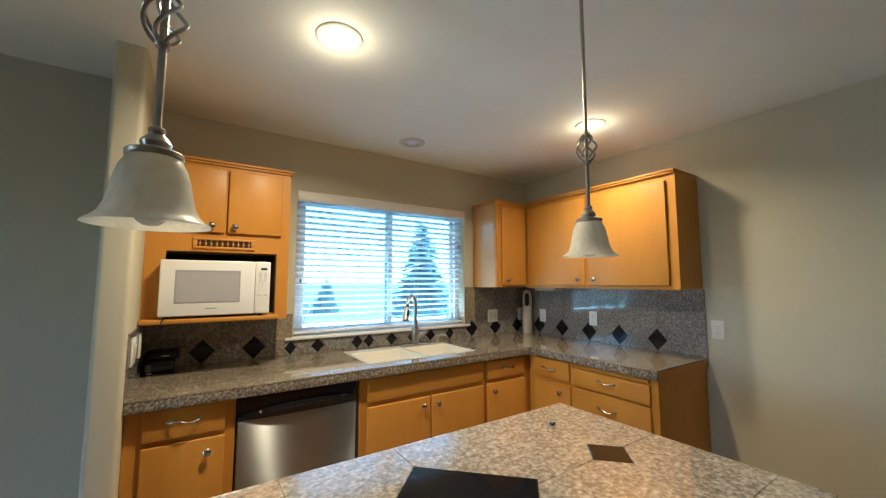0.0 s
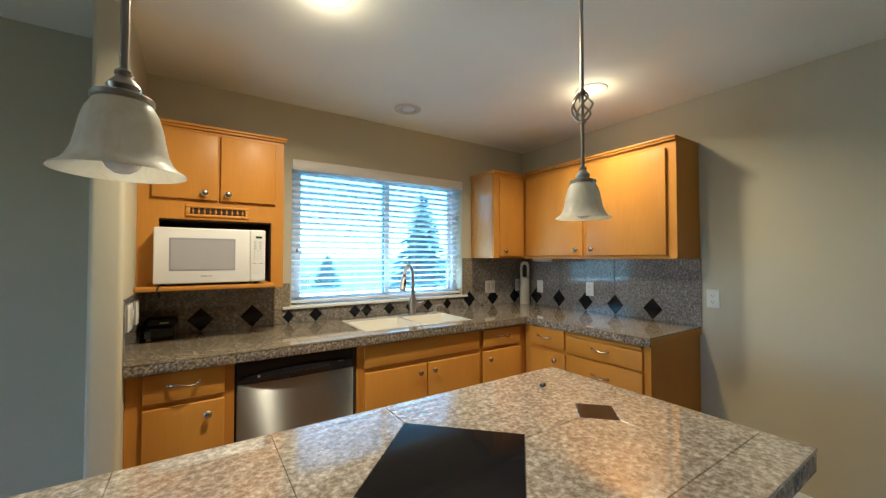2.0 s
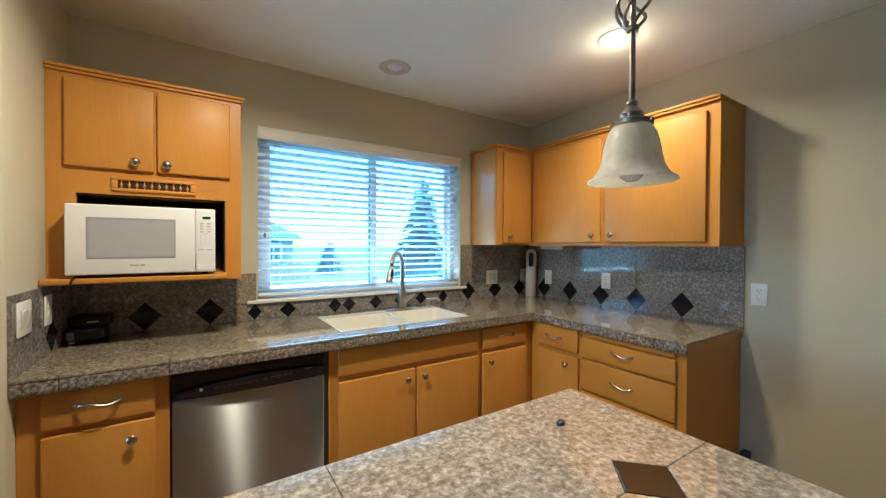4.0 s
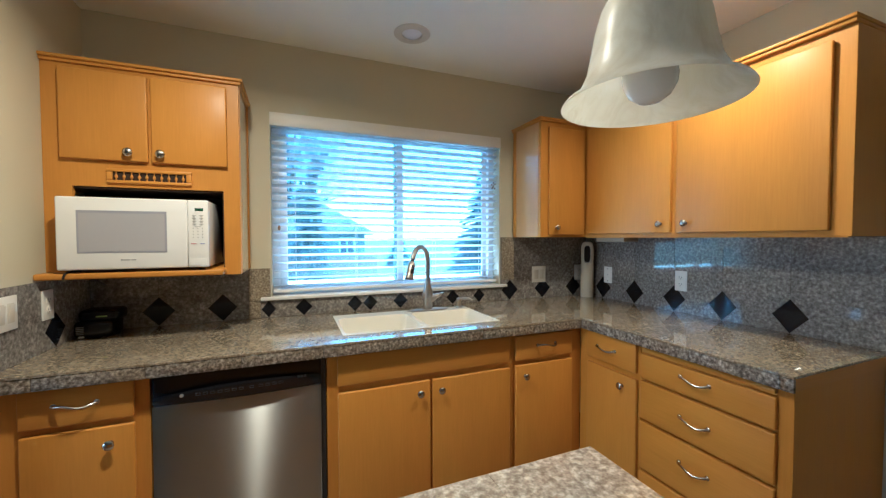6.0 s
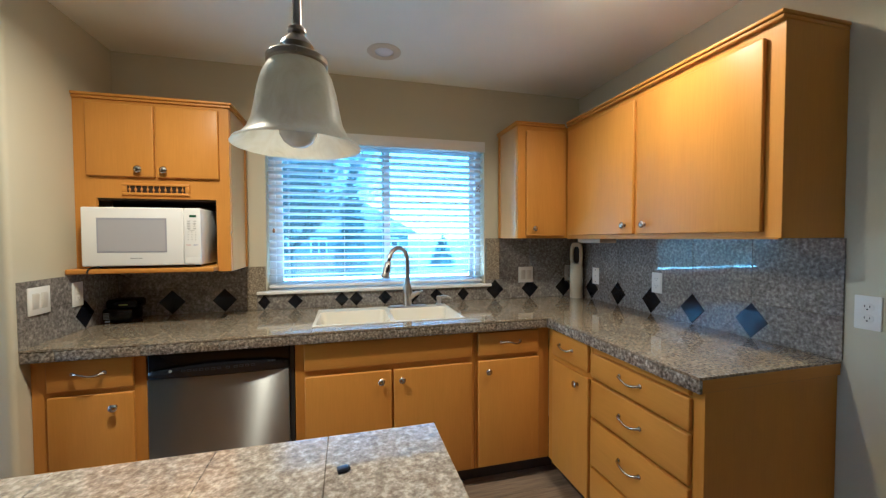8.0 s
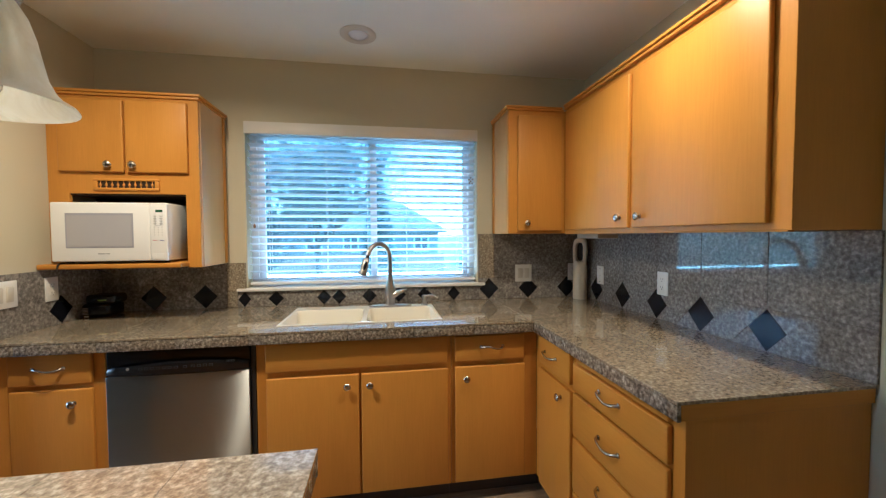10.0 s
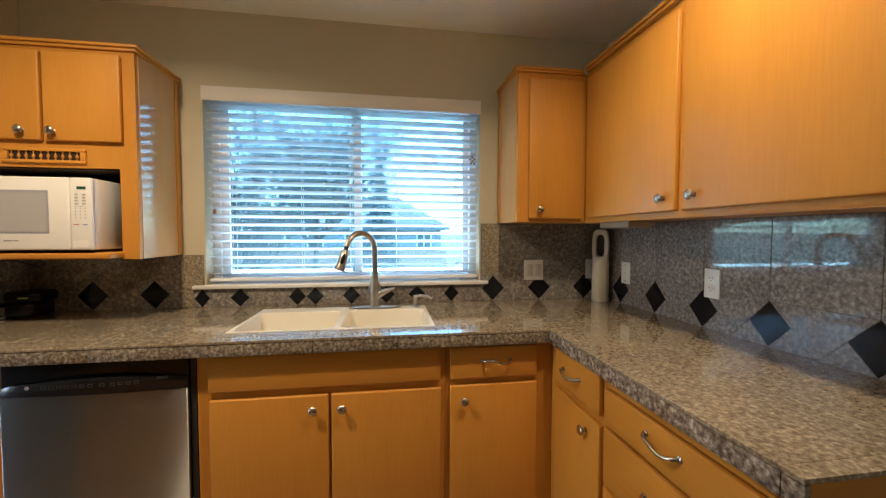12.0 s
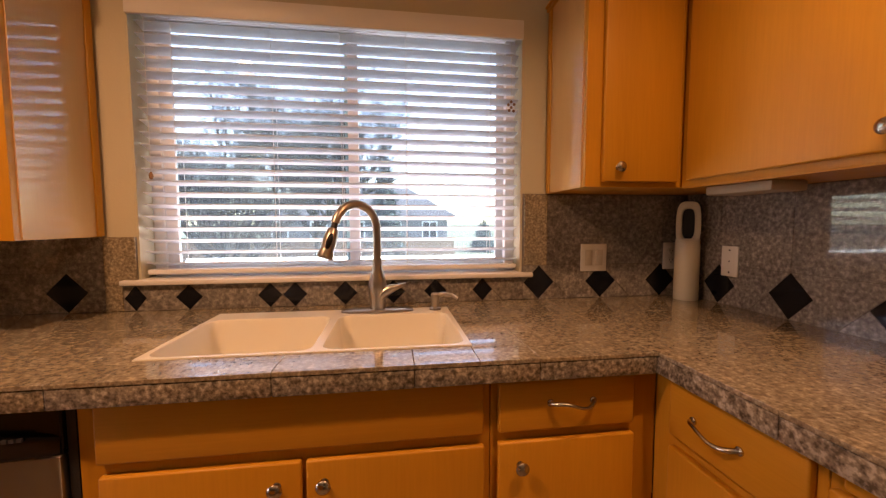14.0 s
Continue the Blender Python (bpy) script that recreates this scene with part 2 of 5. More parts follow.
def part(name, bm, mat, parent, label="", smooth=True):
    """One mesh object under a thing or a part; bm is in world places."""
    org = ORIGIN[parent.name]
    bmesh.ops.translate(bm, verts=bm.verts, vec=-org)
    me = mesh_from(bm, name, smooth)
    me.materials.append(mat)
    ob = new(name, me)
    ob.parent = parent
    ORIGIN[ob.name] = org.copy()
    if label:
        ob["label"] = label
    return ob


def placed(name, me, parent, at, turn=(0, 0, 0), label=""):
    """A part that shares its mesh with its like, at a world place."""
    ob = new(name, me)
    ob.parent = parent
    ob.location = Vector(at) - ORIGIN[parent.name]
    ob.rotation_euler = turn
    ORIGIN[ob.name] = Vector(at)
    if label:
        ob["label"] = label
    return ob


def solid(name, bm, mat, label, category, kind="", group="", smooth=True):
    """A thing, or a piece of the setting, of a single mesh."""
    me = mesh_from(bm, name, smooth)
    me.materials.append(mat)
    ob = new(name, me)
    ORIGIN[ob.name] = Vector((0, 0, 0))
    return tagged(ob, label, category, group, kind)


def box(bm, x0, x1, y0, y1, z0, z1, r=0.0, seg=2):
    g = bmesh.ops.create_cube(bm, size=1.0, matrix=Matrix.LocRotScale(((x0 + x1) / 2, (y0 + y1) / 2, (z0 + z1) / 2), None, (abs(x1 - x0), abs(y1 - y0), abs(z1 - z0))))
    if r > 0:
        edges = list({e for v in g["verts"] for e in v.link_edges})
        bmesh.ops.bevel(bm, geom=edges, offset=r, segments=seg, profile=0.5, affect="EDGES")
    return bm


def B(*a, **k):
    return box(bmesh.new(), *a, **k)


def lathe(bm, profile, at, seg=24, m=None):
    """Turns a profile of (radius, height) about the z axis."""
    rings = []
    m = m or Matrix.Translation(at)
    for r, z in profile:
        if r < 1e-5:
            rings.append([bm.verts.new(m @ Vector((0, 0, z)))])
        else:
            rings.append([bm.verts.new(m @ Vector((r * math.cos(a), r * math.sin(a), z))) for a in (2 * math.pi * k / seg for k in range(seg))])
    for a, b in zip(rings, rings[1:]):
        for k in range(seg):
            q = [a[k % len(a)], a[(k + 1) % len(a)], b[(k + 1) % len(b)], b[k % len(b)]]
            q = list(dict.fromkeys(q))
            if len(q) > 2:
                bm.faces.new(q)
    return bm


def tube(bm, pts, radius, seg=10, caps=True):
    """A round bar along points; radius is a number or one for each point."""
    pts = [Vector(p) for p in pts]
    radii = radius if isinstance(radius, (list, tuple)) else [radius] * len(pts)
    rings, ref = [], None
    for i, p in enumerate(pts):
        d = (pts[min(i + 1, len(pts) - 1)] - pts[max(i - 1, 0)]).normalized()
        if ref is None:
            ref = d.orthogonal().normalized()
        u = (ref - d * ref.dot(d)).normalized()
        ref = u
        w = d.cross(u)
        rings.append([bm.verts.new(p + radii[i] * (u * math.cos(a) + w * math.sin(a))) for a in (2 * math.pi * k / seg for k in range(seg))])
    for a, b in zip(rings, rings[1:]):
        for k in range(seg):
            bm.faces.new((a[k], a[(k + 1) % seg], b[(k + 1) % seg], b[k]))
    if caps:
        bm.faces.new(rings[0][::-1])
        bm.faces.new(rings[-1])
    return bm


def prism(bm, outline, frame_of, depth, gap=0.0, chamfer=0.0012):
    """A flat piece with softened front edges. frame_of maps (u, v, out) to the world."""
    cu = sum(p[0] for p in outline) / len(outline)
    cv = sum(p[1] for p in outline) / len(outline)

    def shrink(d):
        out = []
        for u, v in outline:
            l = math.hypot(u - cu, v - cv)
            f = (l - d * 1.2) / l
            out.append((cu + (u - cu) * f, cv + (v - cv) * f))
        return out
    base, top = shrink(gap), shrink(gap + chamfer)
    r0 = [bm.verts.new(frame_of(u, v, 0)) for u, v in base]
    r1 = [bm.verts.new(frame_of(u, v, depth - chamfer)) for u, v in base]
    r2 = [bm.verts.new(frame_of(u, v, depth)) for u, v in top]
    n = len(outline)
    for a, b in ((r0, r1), (r1, r2)):
        for k in range(n):
            bm.faces.new((a[k], a[(k + 1) % n], b[(k + 1) % n], b[k]))
    bm.faces.new(r2)
    return bm


# ---- large structure ----
CEIL = 2.40
YB, XR, XL = 4.743, 6.135, 3.175      # faces of the tiled walls
YW, XW = 4.752, 6.144                 # faces of the painted walls behind the tiles
WX0, WX1, WZ0, WZ1 = 3.95, 5.388, 1.026, 2.03   # window opening
ROOM_X0, ROOM_Y0 = -0.6, -1.8

bm = bmesh.new()
box(bm, XL - 0.1, WX0, YW, YW + 0.16, 0, CEIL)
box(bm, WX1, XW + 0.12, YW, YW + 0.16, 0, CEIL)
box(bm, WX0, WX1, YW, YW + 0.16, 0, WZ0 - 0.018)
box(bm, WX0, WX1, YW, YW + 0.16, WZ1, CEIL)
wall_back = solid("wall_north", bm, WALL, "greige painted kitchen wall with a window opening", "wall", "structure", smooth=False)
wall_right = solid("wall_east", B(XW, XW + 0.12, ROOM_Y0, YW, 0, CEIL), WALL, "greige painted plain wall beside the cabinets", "wall", "structure", smooth=False)
bm = B(3.066, XL, 4.062, YW, 0, CEIL)
bmesh.ops.bevel(bm, geom=[e for e in bm.edges if abs(e.verts[0].co.z - e.verts[1].co.z) > 1 and e.verts[0].co.y < 4.1], offset=0.02, segments=4, profile=0.5, affect="EDGES")
wall_stub = solid("wall_stub", bm, WALL, "short greige wall end with rounded corners", "wall", "structure")
solid("wall_north_hall", B(ROOM_X0, 3.066, 4.47, 4.59, 0, CEIL), WALL, "greige painted wall beyond the kitchen", "wall", "structure", smooth=False)
# out of view; the opening is added so cool daylight fills the room
bm = bmesh.new()
box(bm, ROOM_X0 - 0.12, ROOM_X0, ROOM_Y0, 2.5, 0, CEIL)
box(bm, ROOM_X0 - 0.12, ROOM_X0, 3.36, 4.59, 0, CEIL)
box(bm, ROOM_X0 - 0.12, ROOM_X0, 2.5, 3.36, 2.05, CEIL)
solid("wall_west", bm, WALL, "greige painted wall with an unseen opening added to let daylight in", "wall", "structure", smooth=False)
solid("wall_south", B(ROOM_X0 - 0.12, XW + 0.12, ROOM_Y0 - 0.12, ROOM_Y0, 0, CEIL), WALL, "plain greige painted wall", "wall", "structure", smooth=False)
solid("ceiling", B(ROOM_X0 - 0.12, XW + 0.12, ROOM_Y0 - 0.12, YW + 0.16, CEIL, CEIL + 0.12), CEILING, "off-white lightly textured ceiling", "ceiling", "structure", smooth=False)
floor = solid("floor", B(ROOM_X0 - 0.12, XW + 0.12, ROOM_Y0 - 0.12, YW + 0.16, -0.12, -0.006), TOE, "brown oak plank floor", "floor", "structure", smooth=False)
solid("baseboard", B(XW - 0.014, XW, ROOM_Y0, 3.17, 0, 0.095, r=0.004), TRIM, "white painted baseboard along the wall", "baseboard", "structure")

# window
win = thing("window_1", (4.67, 4.86, WZ0), "white vinyl sliding window with a clear pane each side", "window")
win["kind"] = "structure"
GY0, GY1 = 4.84, 4.895
bm = bmesh.new()
FW, FB = 0.045, 0.022
for x0, x1, z0, z1 in ((WX0, WX0 + FW, WZ0, WZ1), (WX1 - FW, WX1, WZ0, WZ1), (WX0 + FW, WX1 - FW, WZ0, WZ0 + FB), (WX0 + FW, WX1 - FW, WZ1 - 0.04, WZ1)):
    box(bm, x0, x1, GY0, GY1, z0, z1, r=0.004)
part("window_frame", bm, VINYL, win)
MID = 4.70
for x0, x1, y0 in ((WX0 + FW, MID + 0.028, 4.85), (MID - 0.028, WX1 - FW + 0.01, 4.872)):
    bm = bmesh.new()
    w, zb, zt = 0.042, WZ0 + FB, WZ1 - 0.04
    for a, b, c, d in ((x0, x0 + w, zb, zt), (x1 - w, x1, zb, zt), (x0 + w, x1 - w, zb, zb + 0.03), (x0 + w, x1 - w, zt - 0.03, zt)):
        box(bm, a, b, y0, y0 + 0.02, c, d, r=0.003)
    sash = part("sash", bm, VINYL, win)
    pane = part("pane", B(x0 + w, x1 - w, y0 + 0.008, y0 + 0.012, zb + 0.03, zt - 0.03), PANE, sash, "glass tinted to dim the view, with glare haze mixed in", smooth=False)
    pane.visible_shadow = False
part("window_sill", B(3.90, 5.43, 4.722, 4.842, 1.01, 1.028, r=0.004), TRIM, win, "white painted sill board")
bm = bmesh.new()
box(bm, WX0, WX0 + 0.006, YW + 0.001, GY0, WZ0, WZ1)
box(bm, WX1 - 0.006, WX1, YW + 0.001, GY0, WZ0, WZ1)
box(bm, WX0 + 0.006, WX1 - 0.006, YW + 0.001, GY0, WZ1 - 0.006, WZ1)
part("jamb_lining", bm, WALL, win, "painted wall return", smooth=False)

# ---- cabinets ----
def knob_mesh():
    bm = bmesh.new()
    lathe(bm, [(0.0, 0.0), (0.0095, 0.0), (0.0095, 0.002), (0.0055, 0.004), (0.0055, 0.013), (0.012, 0.016), (0.017, 0.0195), (0.017, 0.0215), (0.0145, 0.0245), (0.010, 0.027), (0.005, 0.0282), (0.0, 0.0285)], (0, 0, 0), 20)
    me = mesh_from(bm, "knob", True)
    me.materials.append(CHROME)
    return me


def pull_mesh():
    """A wavy bar pull, 11 cm long, that stands out along z and lies along x."""
    bm = bmesh.new()
    pts, rad = [], []
    for k in range(25):
        u = k / 24
        pts.append(((u - 0.5) * 0.112, 0.006 * math.sin(u * 2 * math.pi), 0.004 + 0.029 * math.sin(math.pi * u) ** 0.6))
        rad.append(0.0062 - 0.0022 * math.sin(math.pi * u))
    tube(bm, pts, rad, 10)
    for sx in (-0.056, 0.056):
        lathe(bm, [(0.0, 0.0), (0.009, 0.0), (0.009, 0.003), (0.006, 0.006), (0.0, 0.007)], (sx, 0, 0), 14)
    me = mesh_from(bm, "pull", True)
    me.materials.append(CHROME)
    return me


KNOB, PULL = knob_mesh(), pull_mesh()
NORTH = (radians(90), 0, 0)           # z of the mesh towards -y
EAST = (radians(90), 0, radians(-90))  # z of the mesh towards -x


def front(name, face, plane, a0, a1, z0, z1, parent, thick=0.019, mat=None, label=""):
    """A slab door or drawer front with rounded edges. face 'n' looks to -y at y=plane, 'e' to -x at x=plane."""
    if face == "n":
        bm = B(a0, a1, plane, plane + thick, z0, z1, r=0.0055, seg=3)
        grain = WOOD_X if (a1 - a0) > (z1 - z0) * 1.2 else WOOD
    else:
        bm = B(plane, plane + thick, a0, a1, z0, z1, r=0.0055, seg=3)
        grain = WOOD_Y if (a1 - a0) > (z1 - z0) * 1.2 else WOOD
    return part(name, bm, mat or grain, parent, label)


def knob_on(door, face, plane, a, z):
    at = (a, plane, z) if face == "n" else (plane, a, z)
    return placed("knob", KNOB, door, at, NORTH if face == "n" else EAST, "round polished nickel knob")


def pull_on(drawer, face, plane, a, z):
    at = (a, plane, z) if face == "n" else (plane, a, z)
    return placed("handle", PULL, drawer, at, NORTH if face == "n" else EAST, "wavy polished nickel bar pull")


YF, XF = 4.120, 5.520      # faces of the doors
DOOR0, DOOR1 = 0.112, 0.690
base_group = "base cabinets under the counter"


def base_body(c, x0, x1, y0, y1, toe):
    bm = bmesh.new()
    box(bm, x0, x1, y0, y1, 0.10, 0.858, r=0.0015, seg=1)
    part("body", bm, WOOD, c)
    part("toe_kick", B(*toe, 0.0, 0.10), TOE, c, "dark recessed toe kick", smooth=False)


c = thing("base_cabinet", (3.38, 4.45, 0), "honey maple base cabinet with one drawer over one door", "cabinet", base_group)
base_body(c, 3.176, 3.582, YF + 0.02, YW - 0.002, (3.176, 3.582, YF + 0.09, YW - 0.002))
d = front("drawer_front", "n", YF, 3.236, 3.540, 0.722, 0.852, c)
pull_on(d, "n", YF, 3.384, 0.793)
d = front("door", "n", YF, 3.236, 3.540, DOOR0, DOOR1 + 0.01, c)
knob_on(d, "n", YF, 3.474, 0.642)

c = thing("sink_cabinet", (4.64, 4.45, 0), "honey maple sink cabinet with two doors under a false front", "cabinet", base_group)
base_body(c, 4.190, 5.092, YF + 0.02, YF + 0.05, (4.190, 5.092, YF + 0.09, YF + 0.12))
for x in (4.190, 5.076):
    part("side_panel", B(x, x + 0.016, YF + 0.05, YW - 0.002, 0.10, 0.858), WOOD, c, smooth=False)
front("false_front", "n", YF, 4.232, 5.073, 0.718, 0.850, c)
for a0, a1, k in ((4.234, 4.648, 4.595), (4.658, 5.076, 4.699)):
    d = front("door", "n", YF, a0, a1, DOOR0, DOOR1, c)
    knob_on(d, "n", YF, k, 0.638)

c = thing("base_cabinet", (5.3, 4.45, 0), "narrow honey maple base cabinet in the counter's corner", "cabinet", base_group)
base_body(c, 5.094, 5.5405, YF + 0.02, YW - 0.002, (5.094, 5.60, YF + 0.09, YW - 0.002))
d = front("drawer_front", "n", YF, 5.110, 5.466, 0.718, 0.845, c)
pull_on(d, "n", YF, 5.297, 0.788)
d = front("door", "n", YF, 5.110, 5.470, DOOR0, DOOR1 + 0.003, c)
knob_on(d, "n", YF, 5.165, 0.636)

c = thing("base_cabinet", (5.8, 3.93, 0), "narrow honey maple base cabinet with a drawer over a door", "cabinet", base_group)
base_body(c, XF + 0.02, XW - 0.002, 3.750, YF + 0.018, (XF + 0.09, XW - 0.002, 3.750, YF + 0.018))
d = front("drawer_front", "e", XF, 3.764, 4.068, 0.718, 0.853, c)
pull_on(d, "e", XF, 3.938, 0.788)
d = front("door", "e", XF, 3.760, 4.068, DOOR0, DOOR1, c)
knob_on(d, "e", XF, 3.837, 0.638)

c = thing("drawer_cabinet", (5.8, 3.47, 0), "honey maple drawer cabinet with four drawers and a pull-out board", "cabinet", base_group)
base_body(c, XF + 0.02, XW - 0.002, 3.188, 3.748, (XF + 0.09, XW - 0.002, 3.188, 3.748))
front("pull_out_board", "e", XF + 0.004, 3.232, 3.722, 0.829, 0.852, c)
for z0, z1, pz in ((0.712, 0.822, 0.781), (0.528, 0.700, 0.616), (0.300, 0.515, 0.428), (0.112, 0.288, 0.215)):
    d = front("drawer_front", "e", XF, 3.228, 3.738, z0, z1, c)
    pull_on(d, "e", XF, 3.493, pz)

upper_group = "wall cabinets"
UZ0, UZ1 = 1.350, 2.073
UYF, UXF = 4.422, 5.822


c = thing("wall_cabinet", (5.66, 4.58, UZ0), "honey maple wall cabinet with a single door by the window", "cabinet", upper_group)
part("body", B(5.492, XW - 0.002, UYF + 0.02, YB - 0.002, UZ0, UZ1, r=0.0015, seg=1), WOOD, c)
bm = bmesh.new()
box(bm, 5.480, 5.83, UYF + 0.008, YW - 0.002, UZ1 - 0.006, UZ1 + 0.006, r=0.003)
box(bm, 5.474, 5.82, UYF + 0.002, YW - 0.002, UZ1 + 0.006, UZ1 + 0.018, r=0.004)
part("crown", bm, WOOD_X, c)
part("side_panel", B(5.489, 5.492, UYF + 0.042, 4.711, UZ0 + 0.001, UZ1 - 0.008), WOOD_GLOSS, c, "glossy pale laminate side", smooth=False)
part("scribe_strip", B(5.484, 5.492, 4.712, 4.741, UZ0 + 0.001, UZ1 - 0.008, r=0.002), WOOD, c)
d = front("door", "n", UYF, 5.545, 5.818, 1.366, 2.034, c)
knob_on(d, "n", UYF, 5.597, 1.412)

c = thing("wall_cabinet", (5.98, 3.8, UZ0), "long honey maple wall cabinet with two slab doors", "cabinet", upper_group)
part("body", B(UXF + 0.02, XW - 0.002, 3.180, UYF + 0.016, UZ0, UZ1, r=0.0015, seg=1), WOOD, c)
part("bottom_rail", B(UXF + 0.021, UXF + 0.04, 3.19, UYF + 0.01, UZ0 - 0.004, UZ0), WOOD_Y, c)
bm = bmesh.new()
box(bm, UXF + 0.004, XW - 0.002, 3.178, UYF + 0.0, UZ1, UZ1 + 0.014, r=0.003)
box(bm, UXF - 0.004, XW - 0.002, 3.175, UYF - 0.006, UZ1 + 0.014, UZ1 + 0.028, r=0.004)
part("crown", bm, WOOD_Y, c)
for a0, a1, k in ((3.832, 4.400, 3.884), (3.235, 3.804, 3.751)):
    d = front("door", "e", UXF, a0, a1, 1.370, 2.036, c)
    knob_on(d, "e", UXF, k, 1.416)
# tan block for the paler step of the cabinet's underside, not a lamp
tagged(solid("under_cabinet_ledge", B(5.90, 6.02, 4.18, 4.40, UZ0 - 0.03, UZ0 - 0.0005, r=0.006), material("tan_underside", (0.40, 0.31, 0.20), 0.5), "slim tan ledge on the wall cabinet's underside", "light fixture"))

# microwave cabinet
c = thing("microwave_cabinet", (3.51, 4.58, 1.19), "honey maple wall cabinet with an open microwave bay", "cabinet", upper_group)
MY = 4.430
MX1 = 3.846
bm = bmesh.new()
box(bm, XL + 0.001, 3.7815, MY, YB - 0.002, 1.556, 2.030)     # upper box and rail
box(bm, 3.7815, MX1, MY, YB - 0.002, 1.184, 2.030)              # side wall
box(bm, XL + 0.001, 3.262, MY, MY + 0.02, 1.215, 1.556)         # stile
bmesh.ops.remove_doubles(bm, verts=bm.verts, dist=0.0002)
part("body", bm, WOOD, c)
# dark sheets on the bay's back, top and side stand for its shade
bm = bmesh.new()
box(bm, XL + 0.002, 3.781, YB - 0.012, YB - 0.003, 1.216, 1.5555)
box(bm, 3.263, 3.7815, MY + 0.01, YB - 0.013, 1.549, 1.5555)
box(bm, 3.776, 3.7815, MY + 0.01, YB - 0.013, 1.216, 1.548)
part("bay_lining", bm, WOOD_SHADE, c, "bay inside, coloured near black for its shade", smooth=False)
part("shelf", B(XL + 0.002, 3.788, 4.345, YB - 0.003, 1.190, 1.2145, r=0.006, seg=3), WOOD_X, c, "projecting rounded shelf")
bm = bmesh.new()
box(bm, XL + 0.001, MX1 + 0.010, MY - 0.010, YW - 0.002, 2.030, 2.043, r=0.003)
box(bm, XL + 0.001, MX1 + 0.018, MY - 0.018, YW - 0.002, 2.043, 2.057, r=0.004)
part("crown", bm, WOOD_X, c)
part("side_panel", B(MX1, MX1 + 0.003, MY + 0.020, 4.711, 1.186, 2.029), WOOD_GLOSS, c, "glossy pale laminate side", smooth=False)
part("scribe_strip", B(MX1, MX1 + 0.008, 4.712, 4.741, 1.188, 2.029, r=0.002), WOOD, c)
for a0, a1, k in ((3.232, 3.514, 3.452), (3.525, 3.800, 3.560)):
    d = front("door", "n", MY - 0.019, a0, a1, 1.660, 2.010, c)
    knob_on(d, "n", MY - 0.019, k, 1.695)
g = part("vent_frame", (lambda b: (box(b, 3.372, 3.664, MY - 0.012, MY - 0.0005, 1.618, 1.630, r=0.003), box(b, 3.372, 3.664, MY - 0.012, MY - 0.0005, 1.572, 1.584, r=0.003),
         box(b, 3.372, 3.392, MY - 0.012, MY - 0.0005, 1.5845, 1.6175, r=0.003), box(b, 3.644, 3.664, MY - 0.012, MY - 0.0005, 1.5845, 1.6175, r=0.003), b)[-1])(bmesh.new()), WOOD_X, c, "small framed spindle vent")
part("vent_backing", B(3.392, 3.644, MY - 0.003, MY - 0.0008, 1.584, 1.618), WOOD_SHADE, g, smooth=False)
bm = bmesh.new()
lathe(bm, [(0.0026, 0.0), (0.0026, 0.003), (0.0014, 0.005), (0.0042, 0.009), (0.0058, 0.014), (0.0042, 0.019), (0.0016, 0.023), (0.0013, 0.029), (0.0024, 0.032), (0.0024, 0.034)], (0, 0, 0), 12)
SPINDLE = mesh_from(bm, "spindle", True)
SPINDLE.materials.append(WOOD)
for k in range(10):
    placed("spindle", SPINDLE, g, (3.404 + k * 0.0254, MY - 0.0075, 1.584))

# microwave
c = thing("microwave", (3.47, 4.5, 1.2145), "white countertop microwave oven on the cabinet shelf", "microwave")
X0, X1, Y0, Z0, Z1 = 3.236, 3.726, 4.335, 1.226, 1.505
part("body", B(X0 + 0.004, X1 - 0.002, Y0 + 0.018, YB - 0.06, Z0, Z1, r=0.006), MICRO_WHITE, c)
door = part("door", B(X0, 3.6508, Y0, Y0 + 0.018, Z0, Z1, r=0.007, seg=3), MICRO_WHITE, c)
bm = bmesh.new()
box(bm, 3.298, 3.581, Y0 - 0.0012, Y0 - 0.0002, 1.290, 1.454, r=0.0004, seg=1)
part("window_rebate", bm, MICRO_SHADE, door, "blue-grey rim of the oven window")
part("window", B(3.305, 3.574, Y0 - 0.002, Y0 - 0.0013, 1.297, 1.444), MICRO_WINDOW, door, "pale grey see-through panel", smooth=False)
bm = bmesh.new()
box(bm, 3.430, 3.436, Y0 - 0.0012, Y0 - 0.0002, 1.260, 1.2655)
box(bm, 3.437, 3.459, Y0 - 0.0012, Y0 - 0.0002, 1.2605, 1.2645)
box(bm, 3.463, 3.478, Y0 - 0.0012, Y0 - 0.0002, 1.2605, 1.2645)
part("badge", bm, GREY_MARK, door, "small grey maker's badge", smooth=False)
panel = part("control_panel", B(3.6515, X1, Y0, Y0 + 0.018, Z0, Z1, r=0.006, seg=3), MICRO_WHITE, c)
part("display", B(3.678, 3.708, Y0 - 0.0012, Y0 - 0.0002, 1.460, 1.471), DISPLAY, panel, "dark clock display", smooth=False)
bm = bmesh.new()
for k in range(4):
    x = 3.682 + k * 0.006 + (0.002 if k > 1 else 0)
    box(bm, x, x + 0.003, Y0 - 0.002, Y0 - 0.0013, 1.462, 1.469)
part("digits", bm, DISPLAY_ON, panel, "faint green clock digits", smooth=False)
bm = bmesh.new()
for r, z in enumerate((1.440, 1.428, 1.416, 1.404)):
    for x in (3.668, 3.694):
        box(bm, x, x + 0.014, Y0 - 0.0012, Y0 - 0.0002, z, z + 0.0022)
        box(bm, x + 0.002, x + 0.011, Y0 - 0.0012, Y0 - 0.0002, z - 0.004, z - 0.0028)
